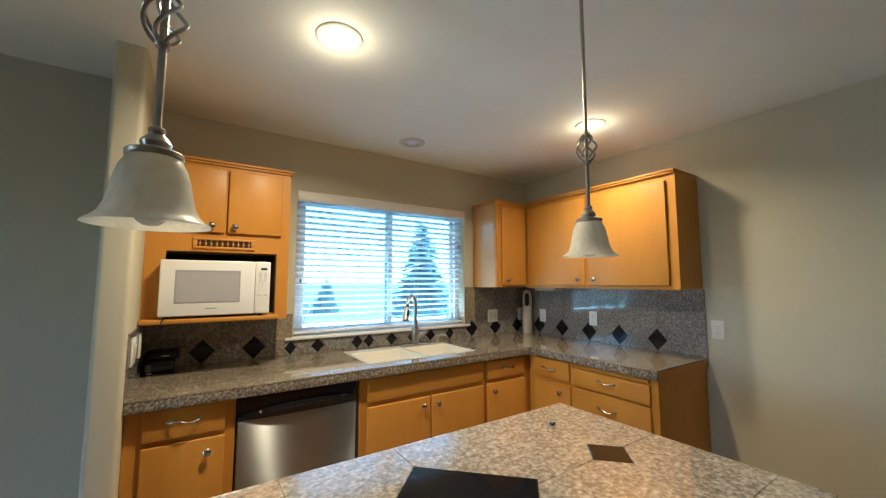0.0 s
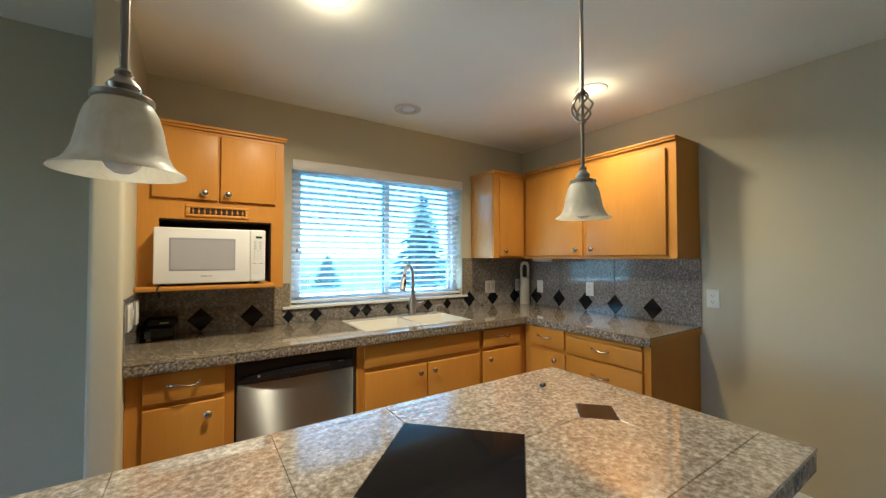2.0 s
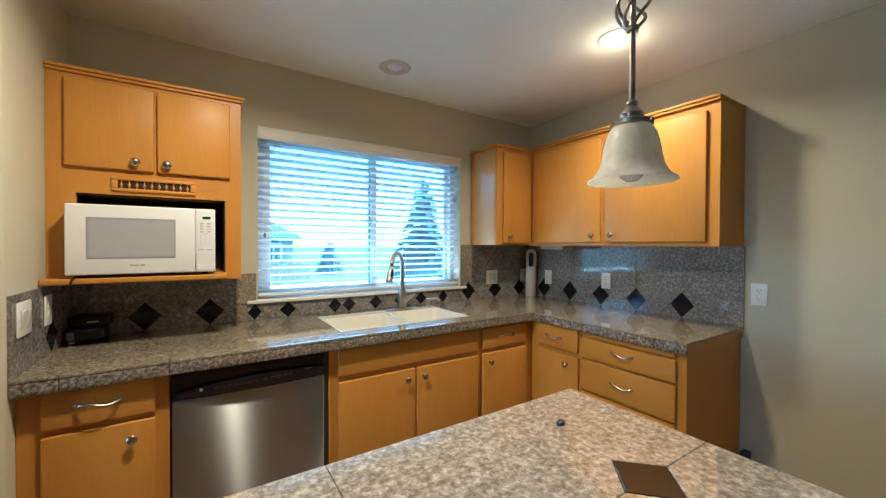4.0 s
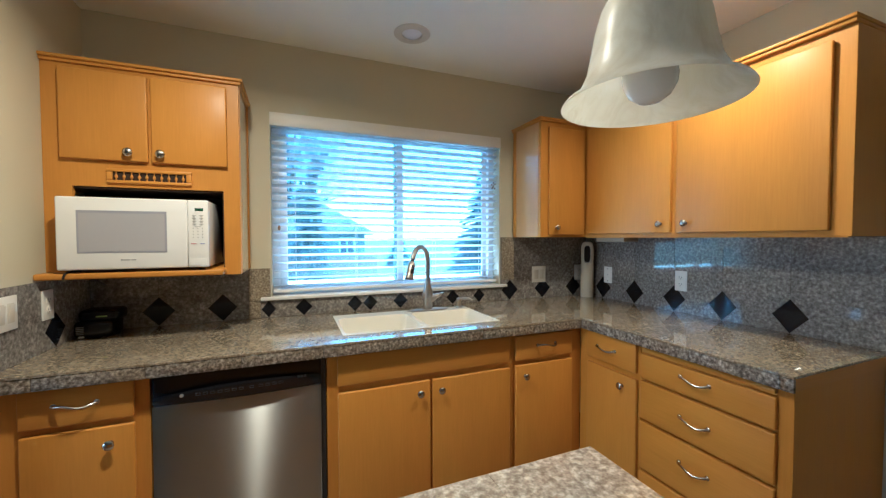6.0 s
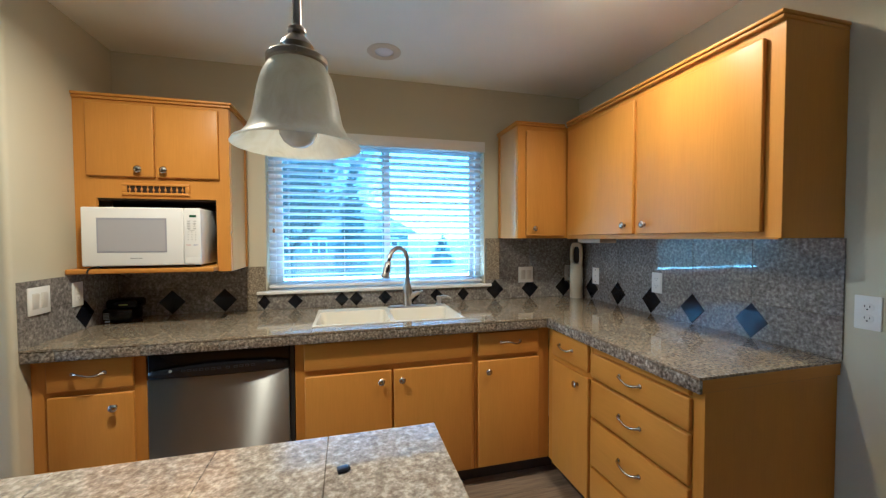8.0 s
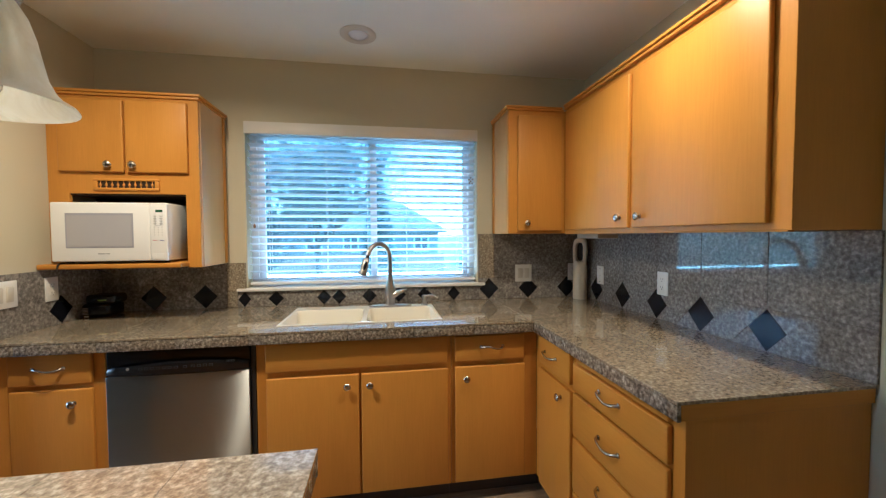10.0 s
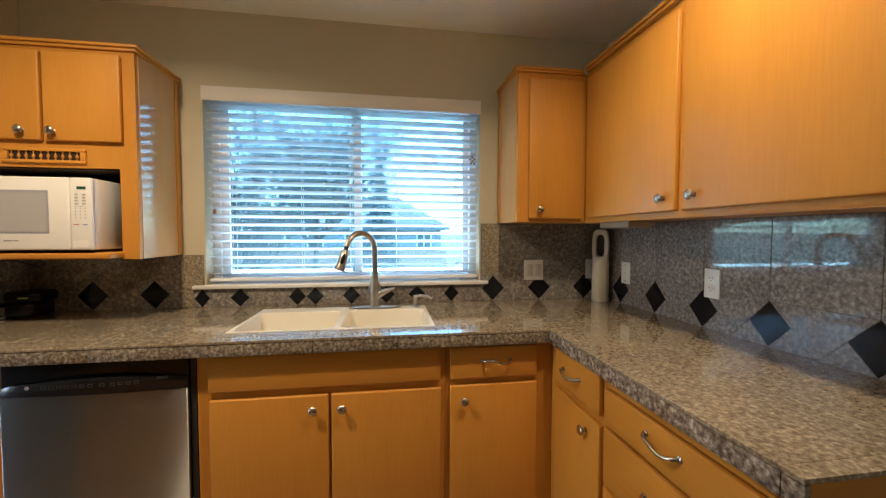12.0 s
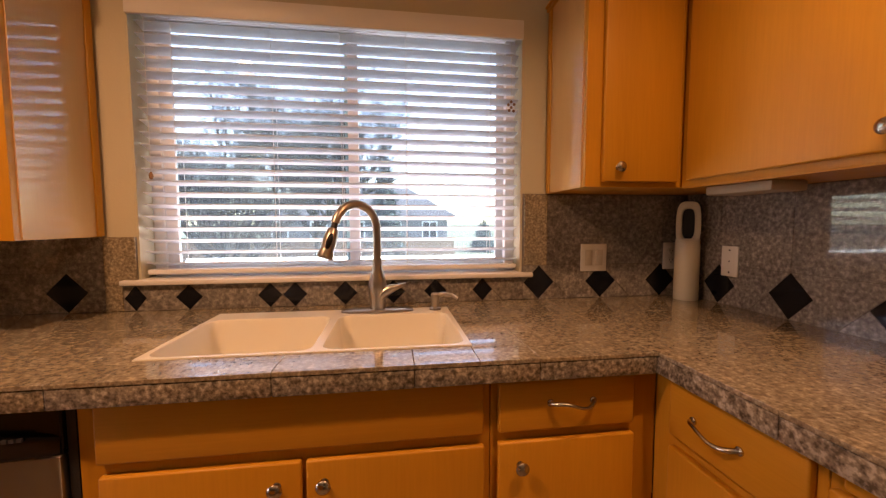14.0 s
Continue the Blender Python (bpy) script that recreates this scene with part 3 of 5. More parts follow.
for r in range(4):
    for q in range(3):
        x = 3.670 + q * 0.0165
        box(bm, x, x + 0.003, Y0 - 0.0012, Y0 - 0.0002, 1.386 - r * 0.0125, 1.3895 - r * 0.0125)
box(bm, 3.678, 3.698, Y0 - 0.0012, Y0 - 0.0002, 1.3945, 1.396)
part("button_print", bm, GREY_MARK, panel, "grey unreadable button print", smooth=False)
part("red_button_mark", B(3.663, 3.682, Y0 - 0.0012, Y0 - 0.0002, 1.323, 1.3255), RED_MARK, panel, smooth=False)
part("blue_button_mark", B(3.695, 3.712, Y0 - 0.0012, Y0 - 0.0002, 1.323, 1.3255), BLUE_MARK, panel, smooth=False)
part("door_button", B(3.659, 3.716, Y0 - 0.0015, Y0 - 0.0002, 1.235, 1.262, r=0.0005, seg=1), MICRO_WHITE, panel, "wide push-to-open bar")
for x in (3.27, 3.69):
    for y in (4.40, 4.64):
        part("foot", lathe(bmesh.new(), [(0.0, 0.0), (0.012, 0.0), (0.012, 0.011), (0.0, 0.012)], (x, y, 1.2146), 12), BLACK_MATT, c)
bm = bmesh.new()
tube(bm, [(3.272, 4.46, 1.222), (3.268, 4.40, 1.219), (3.262, 4.352, 1.219), (3.258, 4.3405, 1.212), (3.252, 4.341, 1.196), (3.246, 4.40, 1.185), (3.24, 4.6, 1.17), (3.235, 4.72, 1.13)], 0.0038, 8)
part("power_cord", bm, BLACK_MATT, c, "thin dark cord over the shelf edge")
c.location.x += 0.012

# dishwasher
c = thing("dishwasher", (3.885, 4.45, 0), "stainless steel dishwasher with a black control panel", "dishwasher")
part("body", B(3.586, 4.186, YF + 0.045, YW - 0.01, 0.10, 0.856), BLACK_MATT, c, smooth=False)
part("toe_panel", B(3.586, 4.186, YF + 0.07, YF + 0.09, 0.0, 0.10), BLACK_MATT, c, smooth=False)
door = part("door", B(3.590, 4.166, YF + 0.004, YF + 0.044, 0.105, 0.742, r=0.005), STEEL, c, "brushed stainless steel")
panel = part("control_panel", B(3.590, 4.166, YF + 0.012, YF + 0.044, 0.745, 0.855, r=0.006, seg=3), BLACK_GLOSS, c, "glossy black plastic")
part("side_gap", B(4.168, 4.186, YF + 0.022, YF + 0.044, 0.105, 0.856), BLACK_MATT, c, smooth=False)


def lip(u):
    """The grip's bow, its upper edge and how far it leans out."""
    bow = (4 * u * (1 - u)) ** 0.7
    return bow, 0.772 + 0.012 * u + 0.024 * bow, 0.003 + 0.026 * bow


rows = []
bm = bmesh.new()
for k in range(33):
    u = k / 32
    x = 3.592 + 0.572 * u
    bow, top, out = lip(u)
    y = YF + 0.010 - out
    rows.append([bm.verts.new(p) for p in ((x, YF + 0.014, 0.744), (x, y + 0.006, 0.744), (x, y + 0.001, 0.748), (x, y, 0.756), (x, y + 0.002, top - 0.010), (x, y + 0.005, top - 0.002), (x, y + 0.009, top), (x, YF + 0.014, top - 0.006))])
for a, b2 in zip(rows, rows[1:]):
    for q in range(7):
        bm.faces.new((a[q], a[q + 1], b2[q + 1], b2[q]))
bm.faces.new(rows[0])
bm.faces.new(rows[-1][::-1])
grip = part("handle", bm, BLACK_SATIN, panel, "curved black pull lip with the buttons")


def on_grip(x):
    return YF + 0.010 - lip((x - 3.592) / 0.572)[2]


for k in range(12):
    bm = bmesh.new()
    x = 3.728 + k * 0.0235 + (0.012 if k > 6 else 0) + (0.008 if k > 7 else 0)
    y, z = on_grip(x) + 0.0005, 0.771 + 0.004 * k / 11
    for x0, x1, z0, z1 in ((x, x + 0.015, z, z + 0.0012), (x, x + 0.015, z + 0.008, z + 0.0092), (x, x + 0.0012, z + 0.0012, z + 0.008), (x + 0.0138, x + 0.015, z + 0.0012, z + 0.008)):
        box(bm, x0, x1, y - 0.0014, y + 0.002, z0, z1)
    part("button_print", bm, DIM_MARK, grip, "grey outlined button", smooth=False)
for k in range(3):
    x = 4.075 + k * 0.012
    part("indicator", B(x, x + 0.009, on_grip(x) - 0.0012, on_grip(x) + 0.004, 0.786, 0.794), DIM_MARK, grip, "small grey display mark", smooth=False)
m = Matrix.Translation((3.684, on_grip(3.684) + 0.0015, 0.776)) @ Euler(NORTH).to_matrix().to_4x4()
part("badge", lathe(bmesh.new(), [(0.0, 0.0), (0.0062, 0.0), (0.0062, 0.0022), (0.0, 0.0026)], None, 16, m), GREY_MARK, grip, "small round silver badge")

# ---- counter ----
SINK = (4.268, 5.056, 4.203, 4.640)
CT, EDGE = 0.914, 0.055
counter = thing("countertop", (5.0, 4.45, 0.86), "L-shaped countertop of speckled granite tiles with a sink cut-out", "countertop")
bm = bmesh.new()
TB = CT - 0.006
box(bm, XL + 0.001, SINK[0], 4.093, YB - 0.001, 0.8595, TB)
box(bm, SINK[1], XR - 0.001, 4.093, YB - 0.001, 0.8595, TB)
box(bm, SINK[0], SINK[1], 4.093, SINK[2], 0.8595, TB)
box(bm, SINK[0], SINK[1], SINK[3], YB - 0.001, 0.8595, TB)
box(bm, 5.508, XR - 0.001, 3.180, 4.093, 0.8595, TB)
part("grout_bed", bm, GROUT, counter, "grey grout between the tiles", smooth=False)

JX = [XL, 3.29, 3.585, 3.88, 4.175, 4.268, 4.60, 4.905, 5.056, 5.20, 5.49, 5.785, XR - 0.001]
G = 0.0004


def top_tile(x0, x1, y0, y1, parent, z=CT, mat=None):
    me_ob = part("tile", B(x0 + G, x1 - G, y0 + G, y1 - G, z - 0.010, z, r=0.0012, seg=2), mat or GRANITE, parent, smooth=False)
    return me_ob


for x0, x1 in zip(JX, JX[1:]):
    if x1 <= SINK[0] + 1e-6 or x0 >= SINK[1] - 1e-6:
        y_front = 4.085
        for y0, y1 in ((y_front, 4.185), (4.185, 4.48), (4.48, YB - 0.001)):
            top_tile(x0, x1, y0, y1, counter)
    else:
        top_tile(x0, x1, 4.085, SINK[2], counter)
        top_tile(x0, x1, SINK[3], YB - 0.001, counter)
JY = [3.173, 3.21, 3.505, 3.80, 4.085]
for y0, y1 in zip(JY, JY[1:]):
    for x0, x1 in ((5.500, 5.785), (5.785, XR - 0.001)):
        top_tile(x0, x1, y0, y1, counter)
for x0, x1 in zip([XL, 3.29, 3.585, 3.88, 4.175, 4.60, 4.905, 5.20], [3.29, 3.585, 3.88, 4.175, 4.60, 4.905, 5.20, 5.5]):
    part("edge_tile", B(x0 + G, x1 - G, 4.0865, 4.099, CT - EDGE, CT - 0.0112, r=0.003), GRANITE_E, counter)
for y0, y1 in zip([3.173, 3.21, 3.505, 3.80], [3.21, 3.505, 3.80, 4.099]):
    part("edge_tile", B(5.5015, 5.514, y0 + G, y1 - G, CT - EDGE, CT - 0.0112, r=0.003), GRANITE_E, counter)
part("end_strip", B(5.516, XR - 0.002, 3.176, 3.187, 0.862, CT - 0.0112), WOOD_X, counter, "wooden strip under the tiled edge")

# ---- backsplash ----
def on_north(u, v, o):
    return Vector((u, YB + 0.008 - o, v))


def on_east(u, v, o):
    return Vector((XR + 0.008 - o, u, v))


def on_west(u, v, o):
    return Vector((XL - 0.001 + o, u, v))


def wall_piece(name, outline, where, parent, mat, depth=0.008):
    bm = bmesh.new()
    prism(bm, outline, where, depth, 0.0008)
    return part(name, bm, mat, parent, smooth=False)


def diamond_row(where, parent, a0, a1, zb, zt, centres):
    """A tile course with set-in black diamonds; the pieces between them are notched."""
    zm = (zb + zt) / 2
    marks = sorted(centres)
    prev, prev_h = a0, 0.0
    for cc, h in marks + [(a1, 0.0)]:
        pts = [(prev, zb), (cc, zb)]
        pts += [(cc - h, zm)] if h else []
        pts += [(cc, zt), (prev, zt)]
        pts += [(prev + prev_h, zm)] if prev_h else []
        foot = prev + prev_h * 2
        if prev_h and foot < cc - 0.01:
            pts[0] = (foot, zb)
            wall_piece("tile", [(prev, zb), (foot, zb), (prev + prev_h, zm)], where, parent, GRANITE_W)
        wall_piece("tile", pts, where, parent, GRANITE_W)
        if h:
            wall_piece("diamond_tile", [(cc - h, zm), (cc, zb), (cc + h, zm), (cc, zt)], where, parent, BLACK_TILE, 0.0085)
        prev, prev_h = cc, h


H1, H2 = 0.068, 0.046
ZR = 1.056
splash = solid("backsplash", (lambda b: (box(b, XL, 3.948, YB + 0.003, YW - 0.0005, CT - 0.03, 1.182), box(b, 3.948, 5.39, YB + 0.003, YW - 0.0005, CT - 0.03, 1.008),
               box(b, 5.39, XW, YB + 0.003, YW - 0.0005, CT - 0.03, UZ0), b)[-1])(bmesh.new()), GROUT, "granite tile backsplash with black diamond insets", "backsplash", "structure", smooth=False)
diamond_row(on_north, splash, XL + 0.008, 3.842, CT, ZR, [(3.446, H1), (3.722, H1)])
for u0, u1 in ((XL + 0.008, 3.446), (3.446, 3.722), (3.722, 3.842)):
    wall_piece("tile", [(u0, ZR), (u1, ZR), (u1, 1.184), (u0, 1.184)], on_north, splash, GRANITE_W)
for z0, z1 in ((CT, 1.008), (1.008, 1.184)):
    wall_piece("trim_tile", [(3.842, z0), (3.899 if z0 < 1 else 3.948, z0), (3.899 if z0 < 1 else 3.948, z1), (3.842, z1)], on_north, splash, GRANITE, 0.010)
diamond_row(on_north, splash, 3.899, 5.392, CT, 1.008, [(3.938, H2 * 0.8), (4.118, H2), (4.400, H2 * 0.95), (4.491, H2 * 0.95), (4.677, H2), (4.862, H2), (5.029, H2), (5.222, H2 * 0.9)])
diamond_row(on_north, splash, 5.392, XR, CT, ZR, [(5.461, H1 * 0.98), (5.737, H1), (6.016, H1)])
for u0, u1, mt in ((5.395, 5.495, GRANITE), (5.495, 5.737, GRANITE_W), (5.737, 6.016, GRANITE_W), (6.016, XR, GRANITE_W)):
    wall_piece("tile", [(u0, ZR), (u1, ZR), (u1, UZ0 - 0.002), (u0, UZ0 - 0.002)], on_north, splash, mt, 0.010 if mt is GRANITE else 0.008)

splash_e = solid("backsplash_side", B(XR + 0.003, XW - 0.0005, 3.18, YB, CT - 0.03, UZ0), GROUT, "granite tile backsplash with black diamond insets", "backsplash", "structure", smooth=False)
DY = [3.483, 3.768, 4.033, 4.306, 4.572]
diamond_row(on_east, splash_e, 3.174, YB, CT, ZR + 0.012, [(y, H1) for y in DY])
edges_y = [3.174] + DY + [YB]
for u0, u1 in zip(edges_y, edges_y[1:]):
    wall_piece("tile", [(u0, ZR + 0.012), (u1, ZR + 0.012), (u1, UZ0 - 0.001), (u0, UZ0 - 0.001)], on_east, splash_e, GRANITE_W)

splash_w = solid("backsplash_end", B(XL - 0.0008, XL + 0.004, 4.092, YB + 0.002, CT - 0.03, 1.182), GROUT, "granite tile backsplash on the wall end", "backsplash", "structure", smooth=False)
diamond_row(on_west, splash_w, 4.086, YB, CT, ZR, [(4.469, H1)])
for u0, u1 in ((4.086, 4.20), (4.20, 4.469), (4.469, YB)):
    wall_piece("tile", [(u0, ZR), (u1, ZR), (u1, 1.184), (u0, 1.184)], on_west, splash_w, GRANITE_W)

# ---- sink and faucet ----
sink = thing("sink", (4.66, 4.42, 0.72), "white enamel double-bowl drop-in sink", "sink")


def bowl(bm, x0, x1, y0, y1, ztop, zbot, r=0.05):
    """An open basin with rounded corners and sloping sides."""
    def ring(ins, z, rr):
        out = []
        for cx, cy, a in ((x1 - ins - rr, y1 - ins - rr, 0), (x0 + ins + rr, y1 - ins - rr, 90), (x0 + ins + rr, y0 + ins + rr, 180), (x1 - ins - rr, y0 + ins + rr, 270)):
            for k in range(6):
                an = radians(a + 18 * k)
                out.append(bm.verts.new((cx + rr * math.cos(an), cy + rr * math.sin(an), z)))
        return out
    rings = [ring(0, ztop, r), ring(0.004, ztop - 0.008, r), ring(0.014, ztop - 0.1, r), ring(0.024, zbot + 0.03, r), ring(0.055, zbot, r * 0.8)]
    for a, b in zip(rings, rings[1:]):
        for k in range(24):
            bm.faces.new((a[k], a[(k + 1) % 24], b[(k + 1) % 24], b[k]))
    bm.faces.new(rings[-1])
    return rings[0]


bm = bmesh.new()
RX0, RX1, RY0, RY1 = SINK
ZT = CT + 0.003
DIV = 4.668
outer = [bm.verts.new(p) for p in ((RX0 - 0.004, RY0 - 0.004, ZT), (DIV, RY0 - 0.004, ZT), (RX1 + 0.004, RY0 - 0.004, ZT), (RX1 + 0.004, RY1 + 0.004, ZT), (DIV, RY1 + 0.004, ZT), (RX0 - 0.004, RY1 + 0.004, ZT))]
bl = bowl(bm, RX0 + 0.010, DIV - 0.012, RY0 + 0.009, RY1 - 0.085, ZT, 0.735, 0.035)
br = bowl(bm, DIV + 0.012, RX1 - 0.010, RY0 + 0.009, RY1 - 0.085, ZT, 0.735, 0.035)


def rim_fill(ring, c):
    """Joins a bowl's mouth to the four corners round it."""
    for q in range(4):
        seg = ring[q * 6:q * 6 + 6]
        for a, b in zip(seg, seg[1:]):
            bm.faces.new((c[q], b, a))
        bm.faces.new((c[q], c[(q + 1) % 4], ring[(q * 6 + 6) % 24], seg[-1]))


rim_fill(bl, [outer[4], outer[5], outer[0], outer[1]])
rim_fill(br, [outer[3], outer[4], outer[1], outer[2]])
low = [bm.verts.new((v.co.x, v.co.y, CT - 0.002)) for v in outer]
for k in range(6):
    bm.faces.new((outer[k], outer[(k + 1) % 6], low[(k + 1) % 6], low[k]))
part("basin", bm, PORCELAIN, sink)
for x in (4.47, 4.86):
    part("drain", lathe(bmesh.new(), [(0.0, 0.0), (0.03, 0.0), (0.042, 0.003), (0.042, 0.0), ], (x, 4.38, 0.7355), 20), CHROME, sink, "round metal drain")

fauc = thing("faucet", (4.806, 4.602, ZT), "brushed nickel gooseneck faucet with a pull-down spray head", "faucet")
FX, FY = 4.806, 4.602
bm = bmesh.new()
m = Matrix.Translation((FX, FY, ZT)) @ Matrix.Diagonal((1.0, 0.26, 1, 1))
lathe(bm, [(0.0, 0.0), (0.128, 0.0), (0.126, 0.006), (0.110, 0.010), (0.05, 0.013), (0.0, 0.014)], None, 32, m)
part("base_plate", bm, NICKEL, fauc)
part("column", lathe(bmesh.new(), [(0.0, 0.010), (0.029, 0.010), (0.027, 0.02), (0.027, 0.045), (0.031, 0.075), (0.0325, 0.095), (0.0285, 0.115), (0.021, 0.14), (0.0165, 0.165), (0.0155, 0.19), (0.0, 0.192)], (FX, FY, ZT), 24), NICKEL, fauc)
SD = Vector((-0.76, -0.65, 0)).normalized()
pts = [(FX, FY, ZT + 0.17), (FX, FY, ZT + 0.24), (FX, FY, ZT + 0.282)]
R = 0.084
for k in range(1, 15):
    a = radians(180 - k * 11.8)
    p = Vector((FX, FY, ZT + 0.292)) + SD * (R + R * math.cos(a)) + Vector((0, 0, R * math.sin(a)))
    pts.append(tuple(p))
part("neck", tube(bmesh.new(), pts, 0.0145, 14), NICKEL, fauc)
end = Vector(pts[-1])
dirn = (Vector(pts[-1]) - Vector(pts[-2])).normalized()
mm = Matrix.Translation(end) @ dirn.to_track_quat("Z", "Y").to_matrix().to_4x4()
part("collar", lathe(bmesh.new(), [(0.0, -0.002), (0.0105, -0.002), (0.0105, 0.022), (0.0, 0.023)], None, 14, mm), BLACK_MATT, fauc, "black rubber collar")
head = part("spray_head", lathe(bmesh.new(), [(0.0, 0.018), (0.014, 0.018), (0.0175, 0.024), (0.021, 0.044), (0.0228, 0.066), (0.021, 0.084), (0.021, 0.090), (0.026, 0.112), (0.025, 0.116), (0.0, 0.116)], None, 20, mm), NICKEL, fauc)
side = Vector((0.12, -1.0, 0.1)).normalized()
bm = bmesh.new()
bmesh.ops.create_uvsphere(bm, u_segments=14, v_segments=8, radius=1.0, matrix=Matrix.Translation(end + dirn * 0.062 + side * 0.0172) @ dirn.to_track_quat("Z", "Y").to_matrix().to_4x4() @ Matrix.Diagonal((0.0105, 0.0095, 0.028, 1)))
part("spray_button", bm, BLACK_GLOSS, head, "black spray switch")
bm = bmesh.new()
tube(bm, [(FX + 0.012, FY - 0.006, ZT + 0.062), (FX + 0.04, FY - 0.012, ZT + 0.080), (FX + 0.058, FY - 0.015, ZT + 0.087), (FX + 0.075, FY - 0.012, ZT + 0.091), (FX + 0.098, FY + 0.004, ZT + 0.097)], [0.021, 0.017, 0.0135, 0.0085, 0.0055], 14)
part("lever", bm, NICKEL, fauc)

soap = thing("soap_dispenser", (5.012, 4.606, ZT), "small brushed nickel soap dispenser beside the faucet", "soap dispenser")
part("body", lathe(bmesh.new(), [(0.0, 0.0), (0.022, 0.0), (0.021, 0.006), (0.0145, 0.011), (0.0132, 0.036), (0.016, 0.041), (0.016, 0.055), (0.012, 0.060), (0.0, 0.061)], (5.012, 4.606, ZT), 18), NICKEL, soap)
part("spout", tube(bmesh.new(), [(5.012, 4.606, ZT + 0.049), (5.04, 4.597, ZT + 0.057), (5.07, 4.587, ZT + 0.055), (5.09, 4.580, ZT + 0.043)], [0.0095, 0.008, 0.0068, 0.0055], 10), NICKEL, soap)

# ---- blind ----
blind = thing("window_blind", (4.67, 4.80, 1.05), "white horizontal slatted blind with tilted slats", "blind")
BX0, BX1 = WX0 + 0.012, WX1 - 0.012
part("valance", B(WX0 + 0.004, WX1 - 0.004, 4.738, 4.752, 1.955, 2.027, r=0.003), TRIM, blind, "white valance board")
part("head_rail", B(BX0, BX1, 4.775, 4.825, 1.985, 2.02, r=0.002), VINYL, blind)
part("bottom_rail", B(BX0, BX1, 4.775, 4.826, 1.042, 1.060, r=0.005), VINYL, blind)
bm = bmesh.new()
n_arc = 6
L = BX1 - BX0
loops = []
for o, dz in ((1, 0.0013), (-1, -0.0013)):
    row = []
    for k in range(n_arc + 1):
        u = k / n_arc - 0.5
        row.append((0.050 * u, 0.004 * (0.25 - u * u) * 2 + dz))
    loops.append(row)
outline = loops[0] + loops[1][::-1]
ends = []
for sx in (-L / 2, L / 2):
    ends.append([bm.verts.new((sx, yy, zz)) for yy, zz in outline])
nn = len(outline)
for k in range(nn):
    bm.faces.new((ends[0][k], ends[0][(k + 1) % nn], ends[1][(k + 1) % nn], ends[1][k]))
bm.faces.new(ends[0])
bm.faces.new(ends[1][::-1])
SLAT_MESH = mesh_from(bm, "slat", True)
SLAT_MESH.materials.append(SLAT)
for k in range(21):
    placed("slat", SLAT_MESH, blind, (4.669, 4.800, 1.079 + k * 0.0432), (radians(-15), 0, 0))
for x in (4.08, 4.42, 4.67, 4.92, 5.26):
    for y in (4.776, 4.8245):
        part("ladder_cord", tube(bmesh.new(), [(x, y, 1.05), (x, y, 1.99)], 0.0008, 5), TRIM, blind)
bm = bmesh.new()
for dx, dz in ((0, 0), (0.012, 0.012), (-0.012, 0.010), (0.010, -0.014), (-0.008, -0.012), (0.0, 0.022)):
    bmesh.ops.create_uvsphere(bm, u_segments=8, v_segments=6, radius=0.006, matrix=Matrix.Translation((5.345 + dx, 4.772, 1.70 + dz)))
part("cord_tassel", bm, BROWN_MARK, blind, "small brown and white cord ornament")
part("cord_tassel", lathe(bmesh.new(), [(0, 0), (0.006, 0.003), (0.008, 0.014), (0.004, 0.026), (0.0, 0.03)], (3.995, 4.772, 1.39), 10), BROWN_MARK, blind, "small brown cord end")
part("cord", tube(bmesh.new(), [(5.345, 4.772, 1.70), (5.345, 4.772, 1.98)], 0.001, 5), TRIM, blind)
part("cord", tube(bmesh.new(), [(3.995, 4.772, 1.41), (3.995, 4.772, 1.98)], 0.001, 5), TRIM, blind)

# ---- island ----
IX0, IX1, IY0, IY1 = 2.75, 4.634, 2.338, 3.114
isl = thing("kitchen_island", (3.7, 2.7, 0), "kitchen island topped with speckled granite tiles and black insets", "kitchen island")
part("body", B(IX0 + 0.25, IX1 - 0.04, IY0 + 0.25, IY1 - 0.04, 0.09, 0.858, r=0.002, seg=1), WOOD, isl)
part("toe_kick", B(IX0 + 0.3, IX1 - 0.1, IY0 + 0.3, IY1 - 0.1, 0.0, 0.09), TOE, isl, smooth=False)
part("grout_bed", B(IX0 + 0.008, IX1 - 0.008, IY0 + 0.008, IY1 - 0.008, 0.8585, CT - 0.0085), GROUT, isl, "grey grout between the tiles", smooth=False)


def on_island(u, v, o):
    return Vector((u, v, CT - 0.008 + o))


def clip_square(poly, cx, cy, h):
    """Cuts the square's corner facing the diamond |x-cx|+|y-cy|<h off a convex outline, where one side is enough."""
    mx = sum(p[0] for p in poly) / len(poly)
    my = sum(p[1] for p in poly) / len(poly)
    sx, sy = (1 if mx > cx else -1), (1 if my > cy else -1)
    f = lambda p: sx * (p[0] - cx) + sy * (p[1] - cy) - h
    out = []
    for a, b in zip(poly, poly[1:] + poly[:1]):
        fa, fb = f(a), f(b)
        if fa >= 0:
            out.append(a)
        if fa * fb < 0:
            t = fa / (fa - fb)
            out.append((a[0] + (b[0] - a[0]) * t, a[1] + (b[1] - a[1]) * t))
    return out


